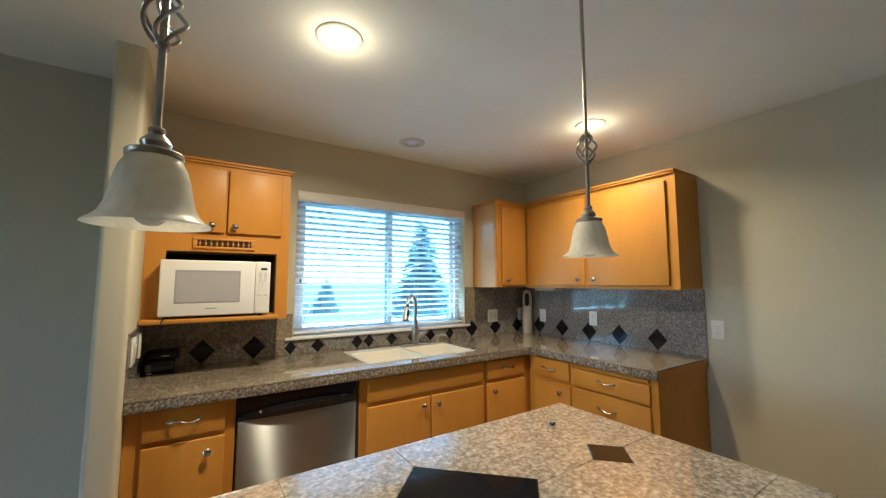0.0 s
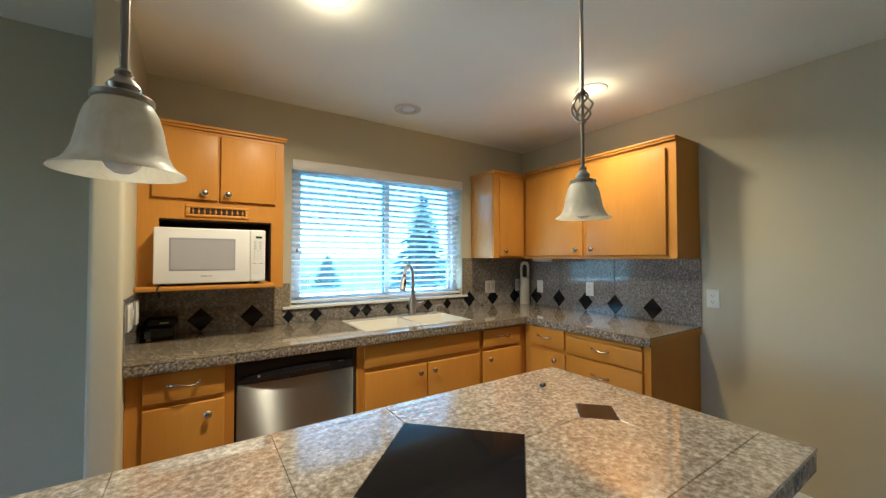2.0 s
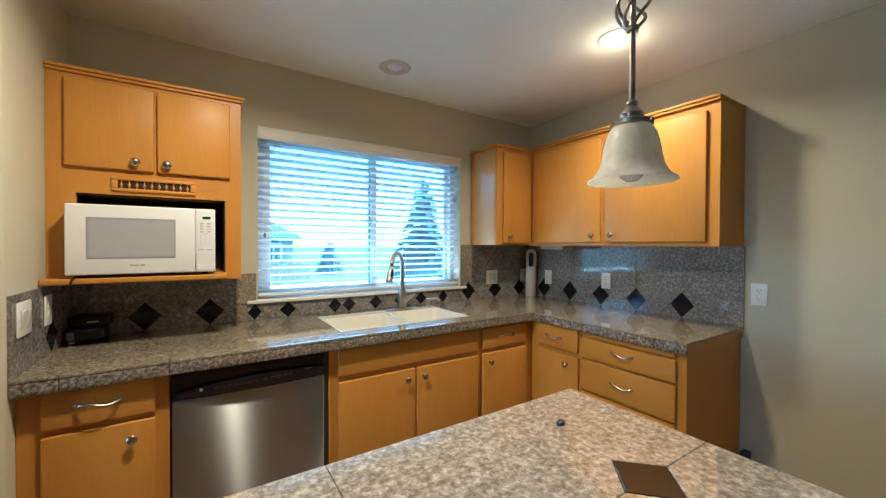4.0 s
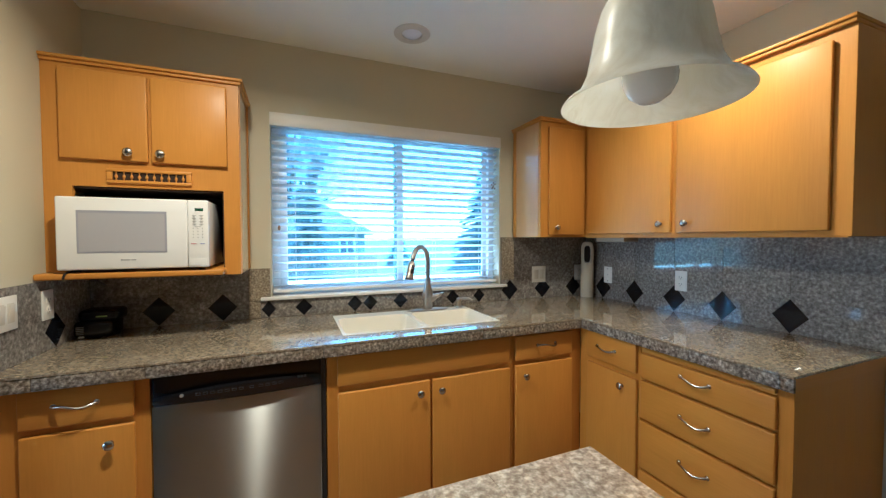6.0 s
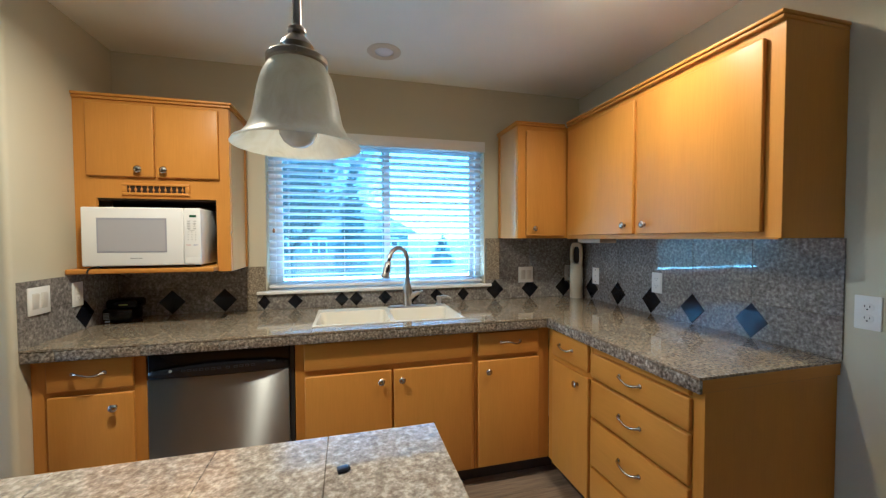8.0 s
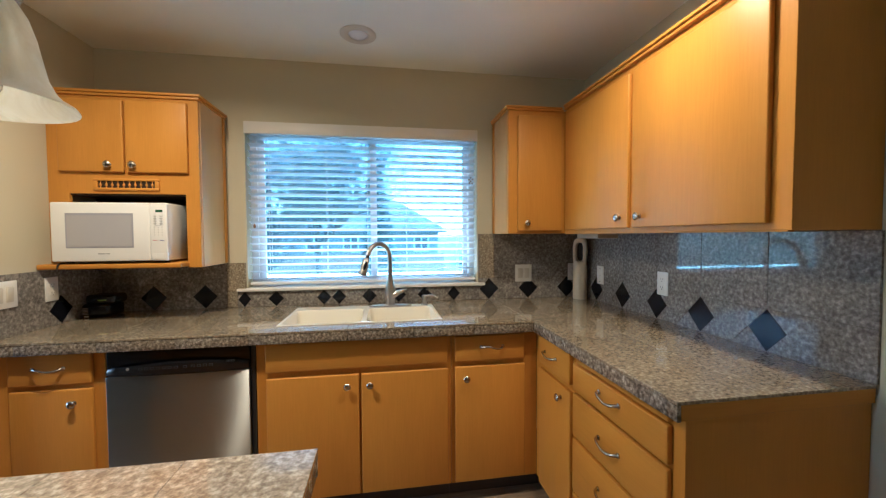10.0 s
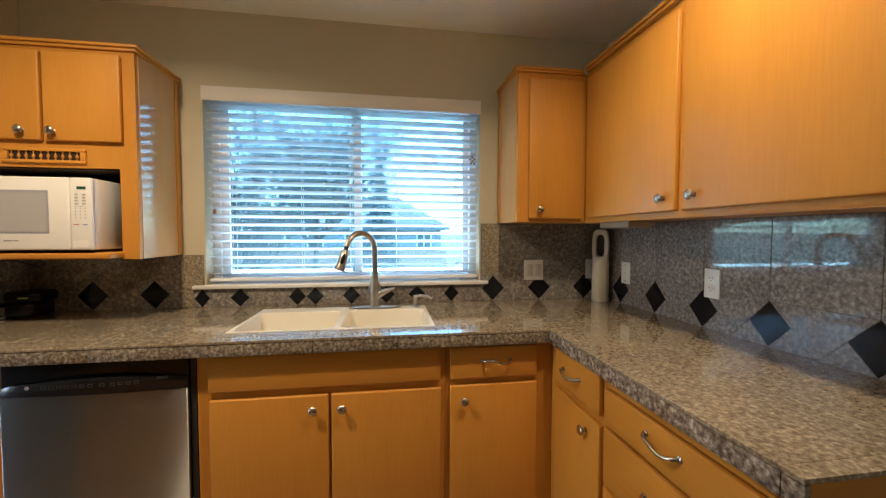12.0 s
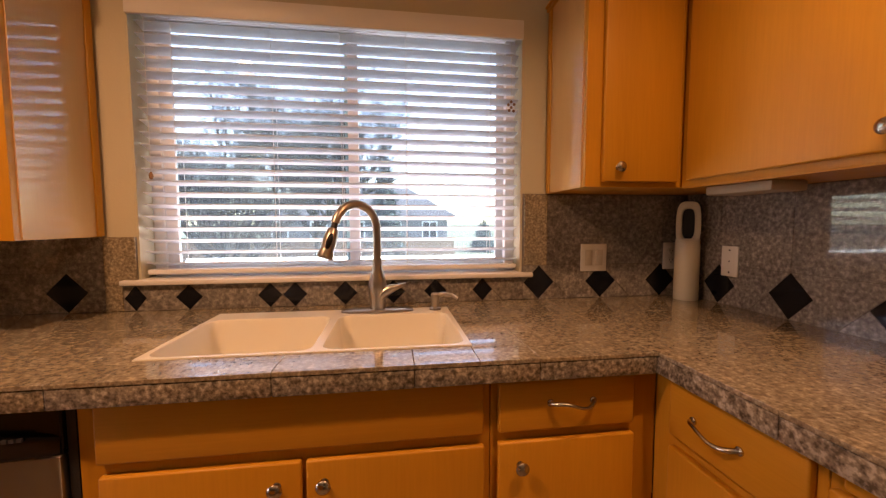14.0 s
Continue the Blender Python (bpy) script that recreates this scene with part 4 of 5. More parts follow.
BIG = (3.895, 2.762, 0.222)
SMALL = [(4.392, 2.747, 0.072), (3.398, 2.747, 0.072)]
jx = [IX0, 2.99, 3.285, 3.585, 3.895, 4.17, 4.392, IX1]
jy = [IY0, 2.44, 2.747, IY1]
for x0, x1 in zip(jx, jx[1:]):
    for y0, y1 in zip(jy, jy[1:]):
        # the black squares lie across the joints: cut the tiles back round each
        cells = [[(x0, y0), (x1, y0), (x1, y1), (x0, y1)]]
        for cx, cy, h in [BIG] + SMALL:
            nxt = []
            for poly in cells:
                xs, ys = [p[0] for p in poly], [p[1] for p in poly]
                if min(xs) < cx - 1e-6 < max(xs) - 1e-6 and max(ys) > cy - h and min(ys) < cy + h and min(abs(v - cx) for v in xs) < h:
                    lo, hi = min(xs), max(xs)
                    halves = [[(lo, min(ys)), (cx, min(ys)), (cx, max(ys)), (lo, max(ys))], [(cx, min(ys)), (hi, min(ys)), (hi, max(ys)), (cx, max(ys))]]
                else:
                    halves = [poly]
                for q in halves:
                    qy = [p[1] for p in q]
                    qx = [p[0] for p in q]
                    if min(qx) < cx + h and max(qx) > cx - h and min(qy) < cy - 1e-6 and max(qy) > cy + 1e-6:
                        lo, hi = min(qy), max(qy)
                        nxt += [[(min(qx), lo), (max(qx), lo), (max(qx), cy), (min(qx), cy)], [(min(qx), cy), (max(qx), cy), (max(qx), hi), (min(qx), hi)]]
                    else:
                        nxt.append(q)
            cells = [c2 for c2 in (clip_square(p, cx, cy, h) for p in nxt) if len(c2) > 2]
        for poly in cells:
            area = abs(sum(a[0] * b[1] - b[0] * a[1] for a, b in zip(poly, poly[1:] + poly[:1]))) / 2
            if area > 2e-4:
                bm = bmesh.new()
                prism(bm, poly, on_island, 0.008, 0.0006)
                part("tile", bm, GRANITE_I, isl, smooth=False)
for cx, cy, h in [BIG] + SMALL:
    bm = bmesh.new()
    prism(bm, [(cx - h, cy), (cx, cy - h), (cx + h, cy), (cx, cy + h)], on_island, 0.0082, 0.001)
    part("black_tile", bm, BLACK_TILE, isl, "polished black inset tile", smooth=False)
cuts = [IX0, 2.99, 3.285, 3.585, 3.895, 4.17, 4.47, IX1]
for x0, x1 in zip(cuts, cuts[1:]):
    part("edge_tile", B(x0 + G, x1 - G, IY1 - 0.013, IY1 - 0.0015, CT - 0.055, CT - 0.0092, r=0.003), GRANITE_E, isl)
    part("edge_tile", B(x0 + G, x1 - G, IY0 + 0.0015, IY0 + 0.013, CT - 0.055, CT - 0.0092, r=0.003), GRANITE_E, isl)
cuts = [IY0 + 0.014, 2.44, 2.747, IY1 - 0.014]
for y0, y1 in zip(cuts, cuts[1:]):
    part("edge_tile", B(IX1 - 0.013, IX1 - 0.0015, y0 + G, y1 - G, CT - 0.055, CT - 0.0092, r=0.003), GRANITE_E, isl)
    part("edge_tile", B(IX0 + 0.0015, IX0 + 0.013, y0 + G, y1 - G, CT - 0.055, CT - 0.0092, r=0.003), GRANITE_E, isl)

c = thing("usb_stick", (4.425, 2.976, CT), "tiny dark blue plastic stick lying on the island", "usb stick")
m = pose(4.425, 2.976, CT + 0.0045, 0, 0, 12)
bm = B(-0.011, 0.009, -0.006, 0.006, -0.0042, 0.0042, r=0.0015)
bmesh.ops.transform(bm, matrix=m, verts=bm.verts)
part("body", bm, material("dark_blue_plastic", (0.015, 0.03, 0.08), 0.35), c)
bm = B(0.009, 0.013, -0.005, 0.005, -0.003, 0.003, r=0.0008, seg=1)
bmesh.ops.transform(bm, matrix=m, verts=bm.verts)
part("plug", bm, BLACK_MATT, c)

# ---- pendants ----
def pendant(x, y, rim):
    p = thing("pendant_lamp", (x, y, rim), "unlit bell-shaped frosted glass pendant on a nickel rod", "pendant lamp", "pendant lamps over the island")
    outer = [(0.0790, 0.0), (0.0770, 0.0035), (0.0690, 0.008), (0.0620, 0.016), (0.0555, 0.030), (0.0515, 0.050), (0.0480, 0.070), (0.0430, 0.088), (0.0355, 0.102), (0.0280, 0.110), (0.018, 0.112)]
    inner = [(max(r - 0.0035, 0.012), z + (0.0012 if k == 0 else -0.0005 if k < 8 else -0.004)) for k, (r, z) in enumerate(outer)]
    part("shade", lathe(bmesh.new(), outer[::-1] + inner, (x, y, rim), 40), SHADE_GLASS, p, "frosted white glass bell")
    part("fitter", lathe(bmesh.new(), [(0.0, 0.103), (0.0345, 0.103), (0.0375, 0.105), (0.0378, 0.111), (0.0355, 0.1135), (0.029, 0.1155), (0.0215, 0.118), (0.0175, 0.1205), (0.0195, 0.1235), (0.0208, 0.1275), (0.0185, 0.132), (0.0125, 0.1385), (0.009, 0.143), (0.0115, 0.1455), (0.0112, 0.150), (0.007, 0.154), (0.0, 0.154)], (x, y, rim), 28), NICKEL, p, "stepped nickel cap")
    for k in range(3):
        a = radians(30 + 120 * k)
        part("set_screw", tube(bmesh.new(), [(x + 0.030 * math.cos(a), y + 0.030 * math.sin(a), rim + 0.1085), (x + 0.0392 * math.cos(a), y + 0.0392 * math.sin(a), rim + 0.1085)], 0.0042, 10), NICKEL, p)
    part("rod", tube(bmesh.new(), [(x, y, rim + 0.151), (x, y, CEIL - 0.02)], 0.0058, 12), NICKEL, p)
    for k in range(5):
        pts = []
        for q in range(15):
            u = q / 14
            a = radians(72 * k + 150 * u)
            rr = 0.0075 + 0.022 * math.sin(math.pi * u) ** 0.8
            pts.append((x + rr * math.cos(a), y + rr * math.sin(a), rim + 0.288 + 0.088 * u))
        part("cage_bar", tube(bmesh.new(), pts, 0.0032, 7), NICKEL, p)
    for z in (0.283, 0.372):
        part("collar", lathe(bmesh.new(), [(0.0, 0.0), (0.010, 0.0), (0.0115, 0.003), (0.0115, 0.007), (0.010, 0.010), (0.0, 0.010)], (x, y, rim + z), 16), NICKEL, p)
    part("canopy", lathe(bmesh.new(), [(0.0, -0.03), (0.012, -0.03), (0.02, -0.026), (0.045, -0.016), (0.058, -0.006), (0.06, 0.0), (0.0, 0.0)], (x, y, CEIL - 0.0005), 28), NICKEL, p)
    part("bulb", lathe(bmesh.new(), [(0.0, -0.001), (0.010, 0.001), (0.018, 0.007), (0.0228, 0.016), (0.0238, 0.025), (0.0215, 0.040), (0.017, 0.062), (0.0135, 0.072), (0.0135, 0.100), (0.0, 0.101)], (x, y, rim), 22), BULB_OFF, p, "unlit white bulb")
    return p


pendant(3.333, 2.80, 1.480)
pendant(4.3775, 2.776, 1.472)

# ---- recessed ceiling lamps ----
for cx, cy, lit in CANS:
    c = thing("recessed_light", (cx, cy, CEIL), "lit warm recessed ceiling light" if lit else "unlit recessed ceiling light with a white trim ring", "ceiling light", "recessed ceiling lights")
    # lit fittings get a whiter ring, making up for lamplight it misses
    part("trim_ring", lathe(bmesh.new(), [(0.052, -0.0005), (0.094, -0.0005), (0.094, -0.003), (0.088, -0.007), (0.060, -0.009), (0.053, -0.006), (0.052, -0.0005)], (cx, cy, CEIL), 36), TRIM if lit else RING, c, "white trim ring")
    part("bulb_face", lathe(bmesh.new(), [(0.0, -0.020), (0.018, -0.0185), (0.034, -0.014), (0.046, -0.007), (0.0515, -0.0015), (0.0, -0.0012)], (cx, cy, CEIL), 28), BULB_ON if lit else BULB_OFF, c, "glowing lamp face" if lit else "dull white lamp face")

# ---- switches and sockets ----
def face_plate(name, place_m, gangs, style, label):
    """A cover plate built in its own plane: x across, y up, z out of the wall."""
    w = 0.070 if gangs == 1 else 0.116
    at = place_m.translation
    p = thing(name, tuple(at), label, "switch" if style == "switch" else "socket", "switches and sockets")

    def add(nm, bm, mat, parent=p, lab=""):
        bmesh.ops.transform(bm, matrix=place_m, verts=bm.verts)
        return part(nm, bm, mat, parent, lab)
    plate = add("cover_plate", B(-w / 2, w / 2, -0.0575, 0.0575, 0.0, 0.006, r=0.0025), PLATE)
    for k in range(gangs):
        cx = (k - (gangs - 1) / 2) * 0.046
        if style == "switch":
            bm = bmesh.new()
            box(bm, cx - 0.0165, cx + 0.0165, -0.033, 0.033, 0.0055, 0.0075, r=0.001, seg=1)
            add("rocker_frame", bm, PLATE_IN, plate)
            bm = B(cx - 0.014, cx + 0.014, -0.029, 0.029, 0.0072, 0.0105, r=0.0015)
            bmesh.ops.rotate(bm, verts=bm.verts, cent=(cx, 0, 0.009), matrix=Matrix.Rotation(radians(4), 3, "X"))
            add("rocker", bm, PLATE_IN, plate)
        elif style == "socket":
            for cy in (-0.0195, 0.0195):
                sk = add("outlet_face", lathe(bmesh.new(), [(0.0, 0.0055), (0.0168, 0.0055), (0.0168, 0.0078), (0.0155, 0.0084), (0.0, 0.0084)], None, 20, Matrix.Translation((cx, cy, 0)) @ Matrix.Diagonal((1, 0.86, 1, 1))), PLATE, plate)
                bm = bmesh.new()
                box(bm, cx - 0.0075, cx - 0.0055, cy - 0.001, cy + 0.007, 0.0082, 0.0088)
                box(bm, cx + 0.0055, cx + 0.0075, cy - 0.001, cy + 0.006, 0.0082, 0.0088)
                lathe(bm, [(0, 0.0088), (0.0026, 0.0088), (0.0026, 0.0082)], (cx, cy - 0.0075, 0), 8)
                add("slots", bm, PLATE_DARK, sk)
        else:
            for cy in (-0.042, 0.0, 0.042):
                add("screw", lathe(bmesh.new(), [(0, 0.0072), (0.0034, 0.0068), (0.0036, 0.0058)], (cx, cy, 0), 10), PLATE_DARK if cy else GREY_MARK, plate)
    return p


def on_wall(wall, a, z):
    if wall == "n":
        return Matrix.Translation((a, YB - 0.0006, z)) @ Euler(NORTH).to_matrix().to_4x4()
    if wall == "e":
        return Matrix.Translation((XR - 0.0006, a, z)) @ Euler(EAST).to_matrix().to_4x4()
    if wall == "ep":
        return Matrix.Translation((XW - 0.0003, a, z)) @ Euler(EAST).to_matrix().to_4x4()
    return Matrix.Translation((XL + 0.0078, a, z)) @ Euler((radians(90), 0, radians(90))).to_matrix().to_4x4()


face_plate("light_switch", on_wall("n", 5.701, 1.085), 2, "switch", "white double rocker switch on the tiled backsplash")
face_plate("wall_socket", on_wall("n", 6.058, 1.088), 1, "socket", "white double socket on the tiled backsplash")
face_plate("blank_plate", on_wall("e", 4.522, 1.084), 1, "blank", "white screwed cover plate on the tiled backsplash")
face_plate("wall_socket", on_wall("e", 3.988, 1.097), 1, "socket", "white double socket on the tiled backsplash")
face_plate("wall_socket", on_wall("ep", 3.112, 1.096), 1, "socket", "white double socket on the painted wall")
face_plate("light_switch", on_wall("w", 4.182, 1.098), 2, "switch", "white double rocker switch on the wall end")
face_plate("wall_socket", on_wall("w", 4.412, 1.092), 1, "socket", "white single plate on the wall end")
c = thing("power_plug", (XW, 3.155, 0.22), "black plug and cord low on the wall beside the cabinet", "plug")
part("plug", B(XW - 0.05, XW - 0.001, 3.135, 3.172, 0.195, 0.258, r=0.006), BLACK_MATT, c)
part("cord", tube(bmesh.new(), [(XW - 0.03, 3.15, 0.197), (XW - 0.035, 3.145, 0.12), (XW - 0.04, 3.12, 0.03), (XW - 0.06, 3.06, 0.005)], 0.004, 8), GREY_MARK, c)

# ---- things on the counter ----
VX, VY = 6.066, 4.655
vac = thing("hand_vacuum", (VX, VY, CT), "white upright hand vacuum with a loop handle in the counter's corner", "hand vacuum")
WHITE_PL = material("warm_white_plastic", (0.66, 0.585, 0.43), 0.35)
part("body", lathe(bmesh.new(), [(0.0, 0.0), (0.043, 0.0), (0.045, 0.004), (0.045, 0.15), (0.0445, 0.22), (0.043, 0.25), (0.0, 0.252)], (VX, VY, CT), 32), WHITE_PL, vac)
bm = bmesh.new()
n = 28
ring_o, ring_i = [], []
for k in range(n):
    a = 2 * math.pi * k / n
    ca, sa = math.cos(a), math.sin(a)
    ex, ez = abs(ca) ** 0.6 * (1 if ca > 0 else -1), abs(sa) ** 0.6 * (1 if sa > 0 else -1)
    ring_o.append((0.043 * ex, 0.312 + 0.092 * ez))
    ring_i.append((0.022 * ex, 0.312 + 0.062 * ez))
hd = Vector((0.75, -0.66, 0)).normalized()
hn = Vector((0.66, 0.75, 0))


def handle_pt(u, z, o):
    p = Vector((VX, VY, CT + z)) + hd * u + hn * o
    return p


layers = []
for ring, o in ((ring_o, -0.026), (ring_o, 0.026), (ring_i, 0.026), (ring_i, -0.026)):
    layers.append([bm.verts.new(handle_pt(u, z, o)) for u, z in ring])
for a, b in zip(layers, layers[1:] + layers[:1]):
    for k in range(n):
        bm.faces.new((a[k], a[(k + 1) % n], b[(k + 1) % n], b[k]))
bmesh.ops.bevel(bm, geom=[e for e in bm.edges if any(all(v in lay for v in e.verts) for lay in layers)], offset=0.006, segments=2, profile=0.5, affect="EDGES")
part("handle", bm, WHITE_PL, vac, "white loop handle")
bm = bmesh.new()
ov = [bm.verts.new(handle_pt(u * 0.98, 0.312 + (z - 0.312) * 0.98, o)) for o in (0.012,) for u, z in ring_i]
bm.faces.new(ov)
geo = bmesh.ops.extrude_face_region(bm, geom=list(bm.faces))
bmesh.ops.translate(bm, verts=[v for v in geo["geom"] if isinstance(v, bmesh.types.BMVert)], vec=hn * 0.008)
part("dark_inset", bm, BLACK_MATT, vac, "dark inside of the handle")
for z in (0.235, 0.03):
    m = Matrix.Translation((VX + 0.0447 * hd.x * 0.93, VY + 0.0447 * hd.y * 0.93, CT + z)) @ hd.to_track_quat("Z", "Y").to_matrix().to_4x4()
    part("button", lathe(bmesh.new(), [(0.0, 0.004), (0.009, 0.004), (0.011, 0.0), (0.011, -0.006)], None, 14, m), BROWN_MARK if z > 0.1 else BLACK_MATT, vac)
bm = bmesh.new()
for z0, wd in ((0.155, 0.010), (0.135, 0.016), (0.12, 0.012), (0.105, 0.014)):
    for k in range(3):
        a0 = math.atan2(hd.y, hd.x) - 0.25 + k * wd * 8
        p = Vector((VX + 0.0452 * math.cos(a0), VY + 0.0452 * math.sin(a0), CT + z0))
        bmesh.ops.create_cube(bm, size=1, matrix=Matrix.Translation(p) @ Matrix.Rotation(a0, 4, "Z") @ Matrix.Diagonal((0.0008, 0.005, 0.004, 1)))
part("print", bm, GREY_MARK, vac, "grey unreadable print")

ch = thing("battery_charger", (3.25, 4.64, CT), "black power-tool battery charger on the counter", "charger")
part("body", B(3.186, 3.322, 4.575, 4.705, CT, CT + 0.072, r=0.018, seg=4), BLACK_SATIN, ch)
part("battery", B(3.196, 3.340, 4.590, 4.702, CT + 0.066, CT + 0.118, r=0.018, seg=4), BLACK_GLOSS, ch, "black slide-on battery pack")
bm = bmesh.new()
for k in range(5):
    box(bm, 3.198, 3.224, 4.572, 4.576, CT + 0.018 + k * 0.0075, CT + 0.0215 + k * 0.0075)
part("vent_label", bm, GREY_MARK, ch, "grey slotted label", smooth=False)
part("stripe", B(3.262, 3.300, 4.586, 4.5905, CT + 0.088, CT + 0.093), LIME, ch, "lime green stripe", smooth=False)
part("foot_light", B(3.206, 3.226, 4.571, 4.5755, CT + 0.004, CT + 0.011), PLATE, ch, smooth=False)

# ---- floor planks ----
random.seed(4)
y = 1.62
row = 0
while y < 4.30:
    x = 2.6 + (row * 0.437) % 1.2 - 1.2
    while x < XW:
        x1 = min(x + 1.2, XW - 0.001)
        a, b2 = max(x, 2.6), x1
        if b2 - a > 0.03:
            part("plank", B(a + 0.0008, b2 - 0.0008, y + 0.0008, y + 0.1262, -0.0058, 0.0, r=0.001, seg=1), FLOOR, floor, smooth=False)
        x += 1.2
    y += 0.127
    row += 1
solid("floor_beyond", (lambda b: (box(b, ROOM_X0, XW, ROOM_Y0, 1.619, -0.0058, 0.0), box(b, ROOM_X0, 2.599, 1.62, 4.47, -0.0058, 0.0), b)[-1])(bmesh.new()), FLOOR, "brown oak plank floor continuing into the house", "floor", "structure", smooth=False)

# ---- outdoors ----
GZ = -0.9
grass = paint_material("winter_lawn", (0.13, 0.15, 0.10), 3, 0.4, 0.9)
bm = bmesh.new()
bmesh.ops.create_grid(bm, x_segments=2, y_segments=2, size=1500, matrix=Matrix.Translation((0, 0, GZ)))
solid("ground", bm, grass, "dull green winter lawn reaching into the distance", "ground", "structure", smooth=False)
# unseen pale slab, added as a reflector that throws daylight at the ceiling
solid("patio", B(-3, 9.5, 4.95, 10.5, GZ + 0.004, GZ + 0.05, r=0.01, seg=1), paint_material("pale_bounce_slab", (0.55, 0.55, 0.53), 20, 0.2, 0.8), "unseen pale slab added outside the window to bounce daylight up", "patio", "structure")
BARK = paint_material("grey_bark", (0.042, 0.04, 0.036), 40, 0.5, 0.9)
NEEDLE = paint_material("spruce_needles", (0.05, 0.098, 0.103), 10, 0.2, 0.8)


def conifer(x, y, height, spread, seed, label):
    rnd = random.Random(seed)
    t = thing("conifer_tree", (x, y, GZ), label, "tree")
    part("trunk", tube(bmesh.new(), [(x, y, GZ), (x + 0.03, y, GZ + height * 0.5), (x, y, GZ + height * 0.98)], [spread * 0.07, spread * 0.045, 0.01], 8), BARK, t)
    bm = bmesh.new()
    layers = int(height * 11)
    for k in range(layers):
        u = k / layers
        z = GZ + height * (0.06 + 0.92 * u)
        reach = spread * (1 - u) ** 0.85 + 0.05
        count = max(8, int(26 * (1 - u) + 8))
        for q in range(count):
            a = rnd.uniform(0, 2 * math.pi)
            r = reach * rnd.uniform(0.6, 1.08)
            tip = Vector((x + r * math.cos(a), y + r * math.sin(a), z - r * rnd.uniform(0.05, 0.35)))
            root = Vector((x, y, z))
            side_v = Vector((-math.sin(a), math.cos(a), 0))
            for s in range(6):
                f0 = 0.15 + 0.85 * s / 6
                p = root.lerp(tip, f0)
                w = (0.08 + reach * 0.11) * rnd.uniform(0.6, 1.4)
                for sg in (-1, 1):
                    d = (side_v * sg * rnd.uniform(0.7, 1.1) + (tip - root).normalized() * 0.7 + Vector((0, 0, -0.35))).normalized() * w
                    nrm = d.cross(Vector((0, 0, 1))).normalized() * w * 0.34
                    bm.faces.new([bm.verts.new(v) for v in (p, p + d * 0.5 + nrm, p + d, p + d * 0.5 - nrm + Vector((0, 0, -w * 0.15)))])
    part("crown", bm, NEEDLE, t, smooth=False)
    return t


def bare_tree(x, y, height, seed, label, lean=0.0):
    rnd = random.Random(seed)
    t = thing("bare_tree", (x, y, GZ), label, "tree")
    trunk, limbs, twigs = bmesh.new(), bmesh.new(), bmesh.new()
    tube(trunk, [(x, y, GZ), (x + lean * 0.3, y, GZ + height * 0.18), (x + lean, y, GZ + height * 0.34)], [height * 0.014, height * 0.011, height * 0.008], 9)

    def grow(p, d, length, r, depth):
        n = 5
        pts = [p]
        for k in range(n):
            d = (d + Vector((rnd.uniform(-1, 1), rnd.uniform(-1, 1), rnd.uniform(-0.4, 0.9))) * 0.16).normalized()
            pts.append(pts[-1] + d * length / n)
        radii = [r * (1 - 0.6 * k / n) for k in range(n + 1)]
        tube(limbs if depth > 1 else twigs, pts, radii, 5 if depth > 1 else 3, False)
        if depth == 0:
            return
        for k in range(1, n + 1):
            for q in range(2 if depth > 1 else 3):
                axis = Vector((rnd.uniform(-1, 1), rnd.uniform(-1, 1), rnd.uniform(-0.3, 0.8))).normalized()
                nd = (d * 0.7 + axis * 0.75).normalized()
                grow(pts[k], nd, length * rnd.uniform(0.42, 0.62), radii[k] * 0.64, depth - 1)
    top = Vector((x + lean, y, GZ + height * 0.33))
    for k in range(7):
        a = 2 * math.pi * k / 7 + rnd.uniform(-0.3, 0.3)
        grow(top - Vector((0, 0, rnd.uniform(0, height * 0.1))), Vector((math.cos(a) * 0.75, math.sin(a) * 0.75, rnd.uniform(0.5, 1.1))).normalized(), height * 0.38, height * 0.009, 3)
    part("trunk", trunk, BARK, t)
    part("limbs", limbs, BARK, t, smooth=False)
    part("twigs", twigs, BARK, t, smooth=False)
    return t


conifer(8.6, 11.0, 4.15, 1.4, 2, "blue-green spruce standing in the garden")
conifer(11.8, 31.0, 2.7, 1.3, 5, "small dense conifer in the garden")
bare_tree(3.0, 13.0, 7.2, 3, "leafless winter tree with many thin branches")
conifer(4.6, 16.5, 5.0, 0.95, 8, "dark conifer behind the leafless tree")

bare_tree(2.2, 9.6, 5.2, 17, "leafless winter tree with many thin branches")


def hedge(x0, x1, y, height, seed):
    rnd = random.Random(seed)
    t = thing("hedge", ((x0 + x1) / 2, y, GZ), "tangled reddish-brown bare winter hedge", "hedge")
    bm = bmesh.new()
    for k in range(420):
        p = Vector((rnd.uniform(x0, x1), y + rnd.uniform(-0.4, 0.4), GZ))
        pts, d = [p], Vector((rnd.uniform(-0.3, 0.3), rnd.uniform(-0.2, 0.2), 1))
        n = 6
        for q in range(n):
            d = (d + Vector((rnd.uniform(-1, 1), rnd.uniform(-1, 1), rnd.uniform(-0.5, 0.6))) * 0.35).normalized()
            pts.append(pts[-1] + d * height / n * rnd.uniform(0.8, 1.15))
        tube(bm, pts, [0.009, 0.008, 0.007, 0.006, 0.005, 0.004, 0.002], 3, False)
    part("twigs", bm, paint_material("red_brown_twigs", (0.16, 0.09, 0.065), 30, 0.3, 0.9), t, smooth=False)


hedge(-0.5, 4.9, 13.0, 2.1, 6)

SIDING = paint_material("grey_siding", (0.15, 0.165, 0.18), 6, 0.1, 0.8)
ROOF = paint_material("grey_roof_shingle", (0.075, 0.078, 0.088), 20, 0.5, 0.9)
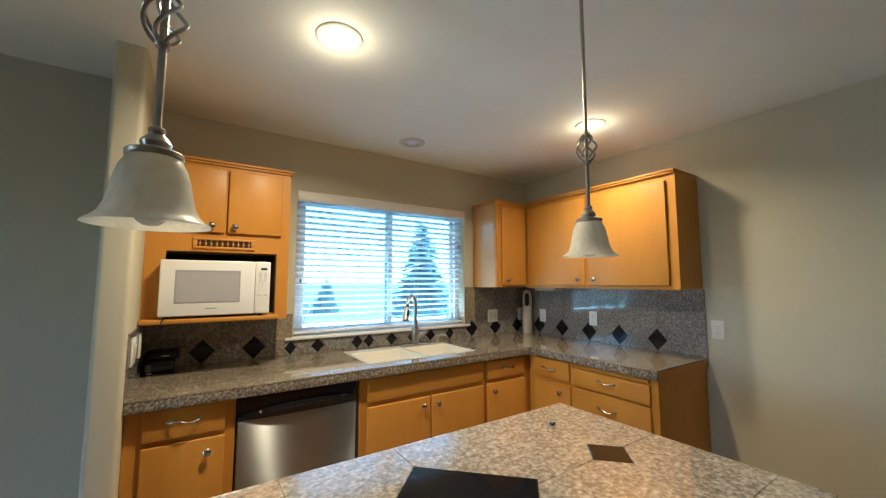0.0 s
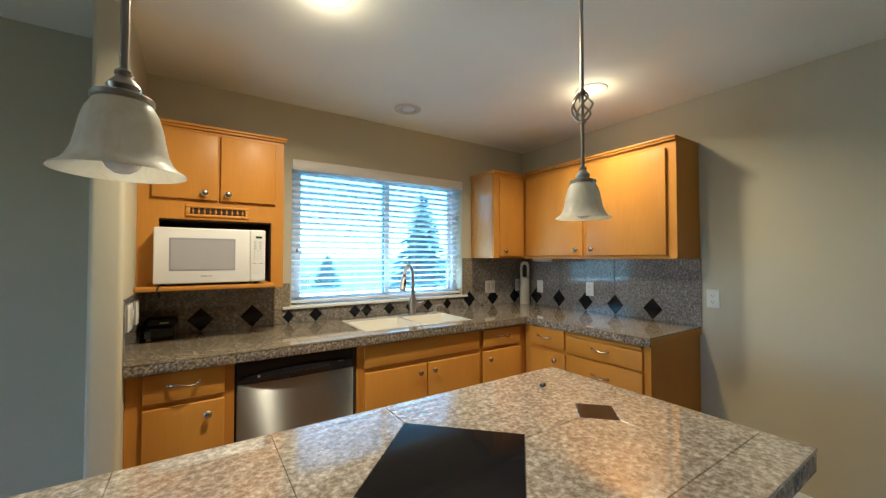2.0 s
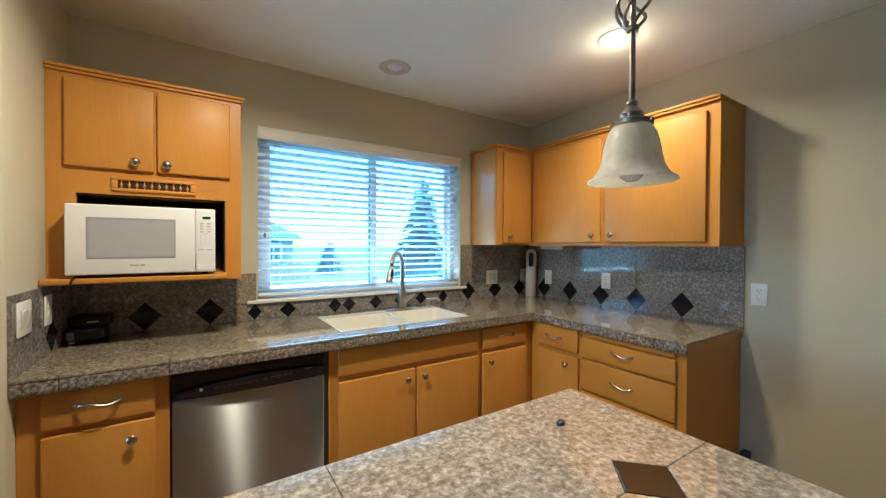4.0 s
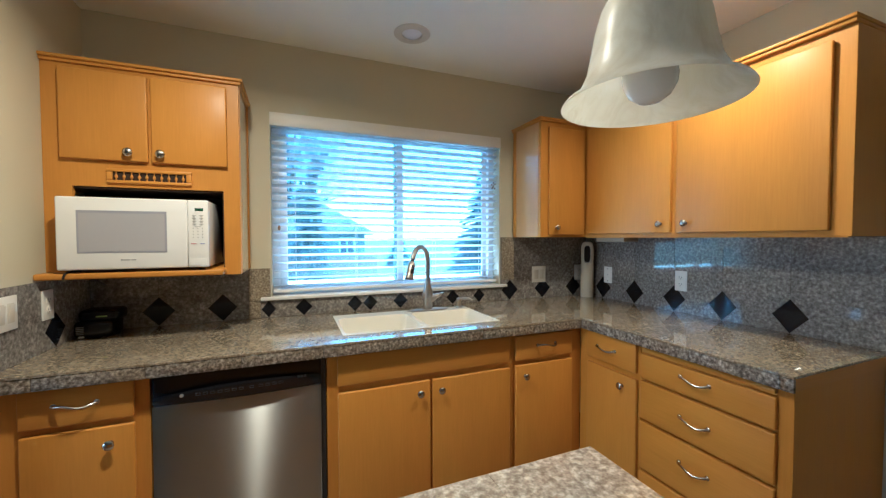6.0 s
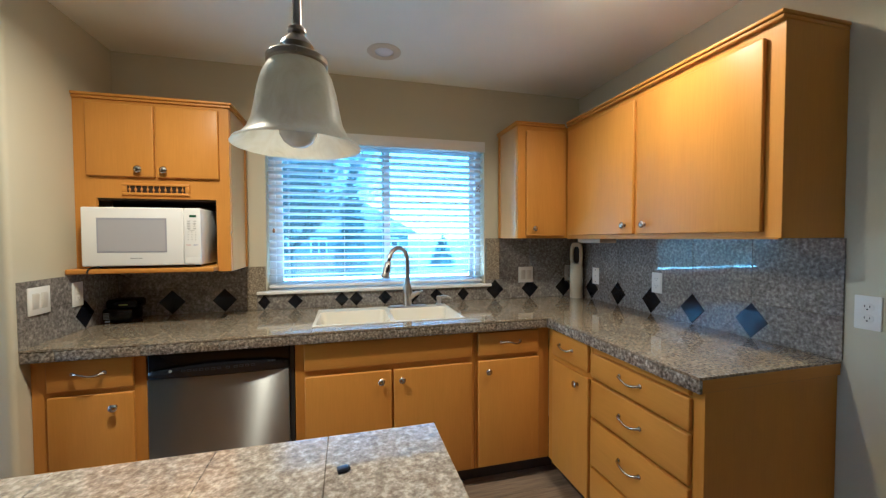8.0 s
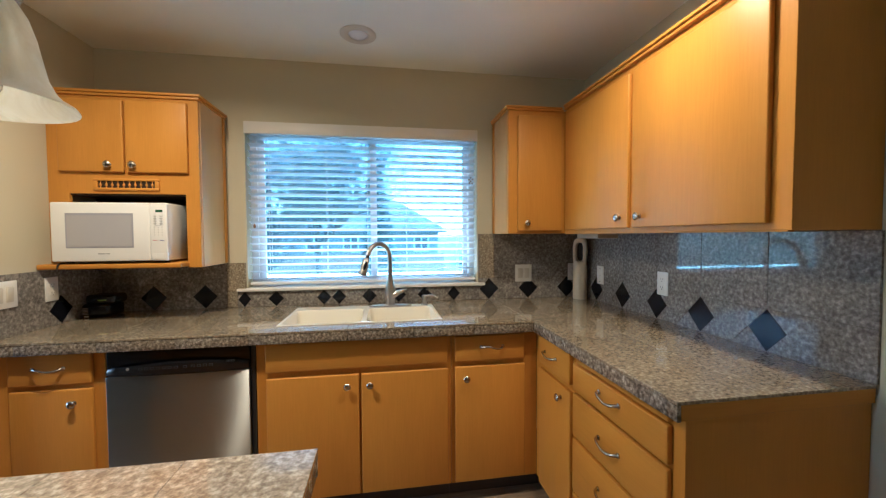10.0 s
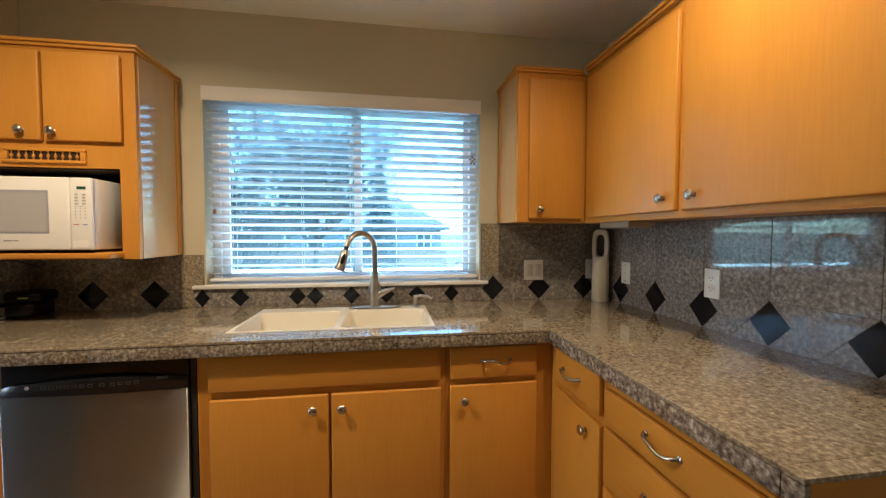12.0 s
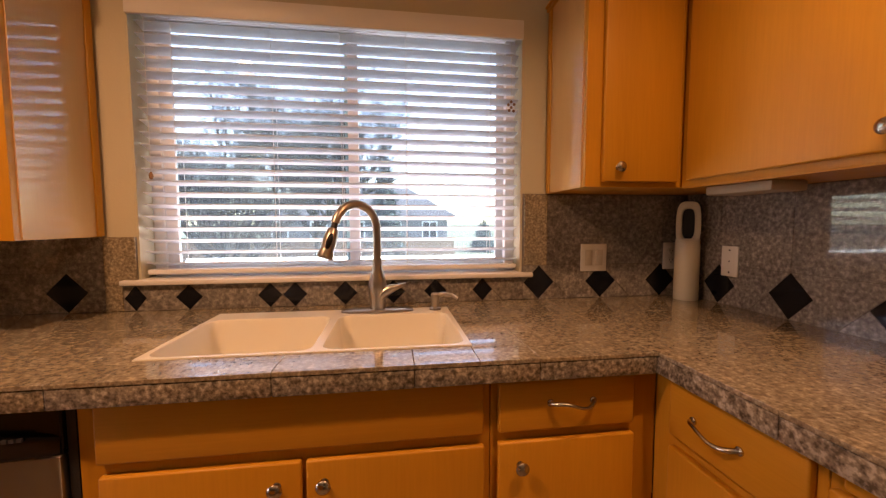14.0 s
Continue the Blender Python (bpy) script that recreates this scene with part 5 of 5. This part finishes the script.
DARK_GLASS = material("house_window_glass", (0.05, 0.06, 0.07), 0.1)


def house(x0, x1, y0, y1, wall_h, roof_h, label):
    h = thing("neighbour_house", ((x0 + x1) / 2, (y0 + y1) / 2, GZ), label, "house")
    part("wall", B(x0, x1, y0, y1, GZ, GZ + wall_h), SIDING, h, smooth=False)
    bm = bmesh.new()
    e, yc = 0.5, (y0 + y1) / 2
    zb = GZ + wall_h
    hip = (y1 - y0) * 0.45
    lowr = [bm.verts.new(p) for p in ((x0 - e, y0 - e, zb), (x1 + e, y0 - e, zb), (x1 + e, y1 + e, zb), (x0 - e, y1 + e, zb))]
    basev = [bm.verts.new((v.co.x, v.co.y, zb - 0.18)) for v in lowr]
    r1, r2 = bm.verts.new((x0 + hip, yc, zb + roof_h)), bm.verts.new((x1 - hip, yc, zb + roof_h))
    bm.faces.new((lowr[0], lowr[1], r2, r1))
    bm.faces.new((lowr[1], lowr[2], r2))
    bm.faces.new((lowr[2], lowr[3], r1, r2))
    bm.faces.new((lowr[3], lowr[0], r1))
    for k in range(4):
        bm.faces.new((lowr[k], basev[k], basev[(k + 1) % 4], lowr[(k + 1) % 4]))
    bm.faces.new(basev)
    part("roof", bm, ROOF, h, "grey shingled hip roof", smooth=False)
    nwin = int((x1 - x0) / 2.2)
    for k in range(nwin):
        wx = x0 + (k + 0.5) * (x1 - x0) / nwin
        bm = bmesh.new()
        for a, b, c2, d2 in ((-0.5, -0.42, 0, 1.1), (0.42, 0.5, 0, 1.1), (-0.42, 0.42, 0, 0.08), (-0.42, 0.42, 1.02, 1.1), (-0.03, 0.03, 0.08, 1.02)):
            box(bm, wx + a, wx + b, y0 - 0.06, y0 - 0.002, GZ + 1.2 + c2, GZ + 1.2 + d2)
        w = part("window", bm, VINYL, h, smooth=False)
        part("pane", B(wx - 0.42, wx + 0.42, y0 - 0.02, y0 - 0.003, GZ + 1.28, GZ + 2.22), DARK_GLASS, w, smooth=False)
    return h


house(-3.0, 8.4, 27.0, 33.0, 2.65, 2.2, "pale grey neighbouring house with a hip roof")

FENCE = paint_material("weathered_fence_wood", (0.22, 0.14, 0.10), 15, 0.3, 0.9)
fence = thing("garden_fence", (0, 18, GZ), "weathered grey board fence behind the garden", "fence")
bm = B(-0.066, 0.066, -0.01, 0.01, 0, 1.5, r=0.003, seg=1)
BOARD = mesh_from(bm, "board")
BOARD.materials.append(FENCE)
for k in range(110):
    placed("board", BOARD, fence, (-8 + k * 0.14, 18.0, GZ))
for z in (0.3, 0.95):
    part("rail", B(-8.1, 7.4, 18.011, 18.05, GZ + z, GZ + z + 0.08), FENCE, fence, smooth=False)
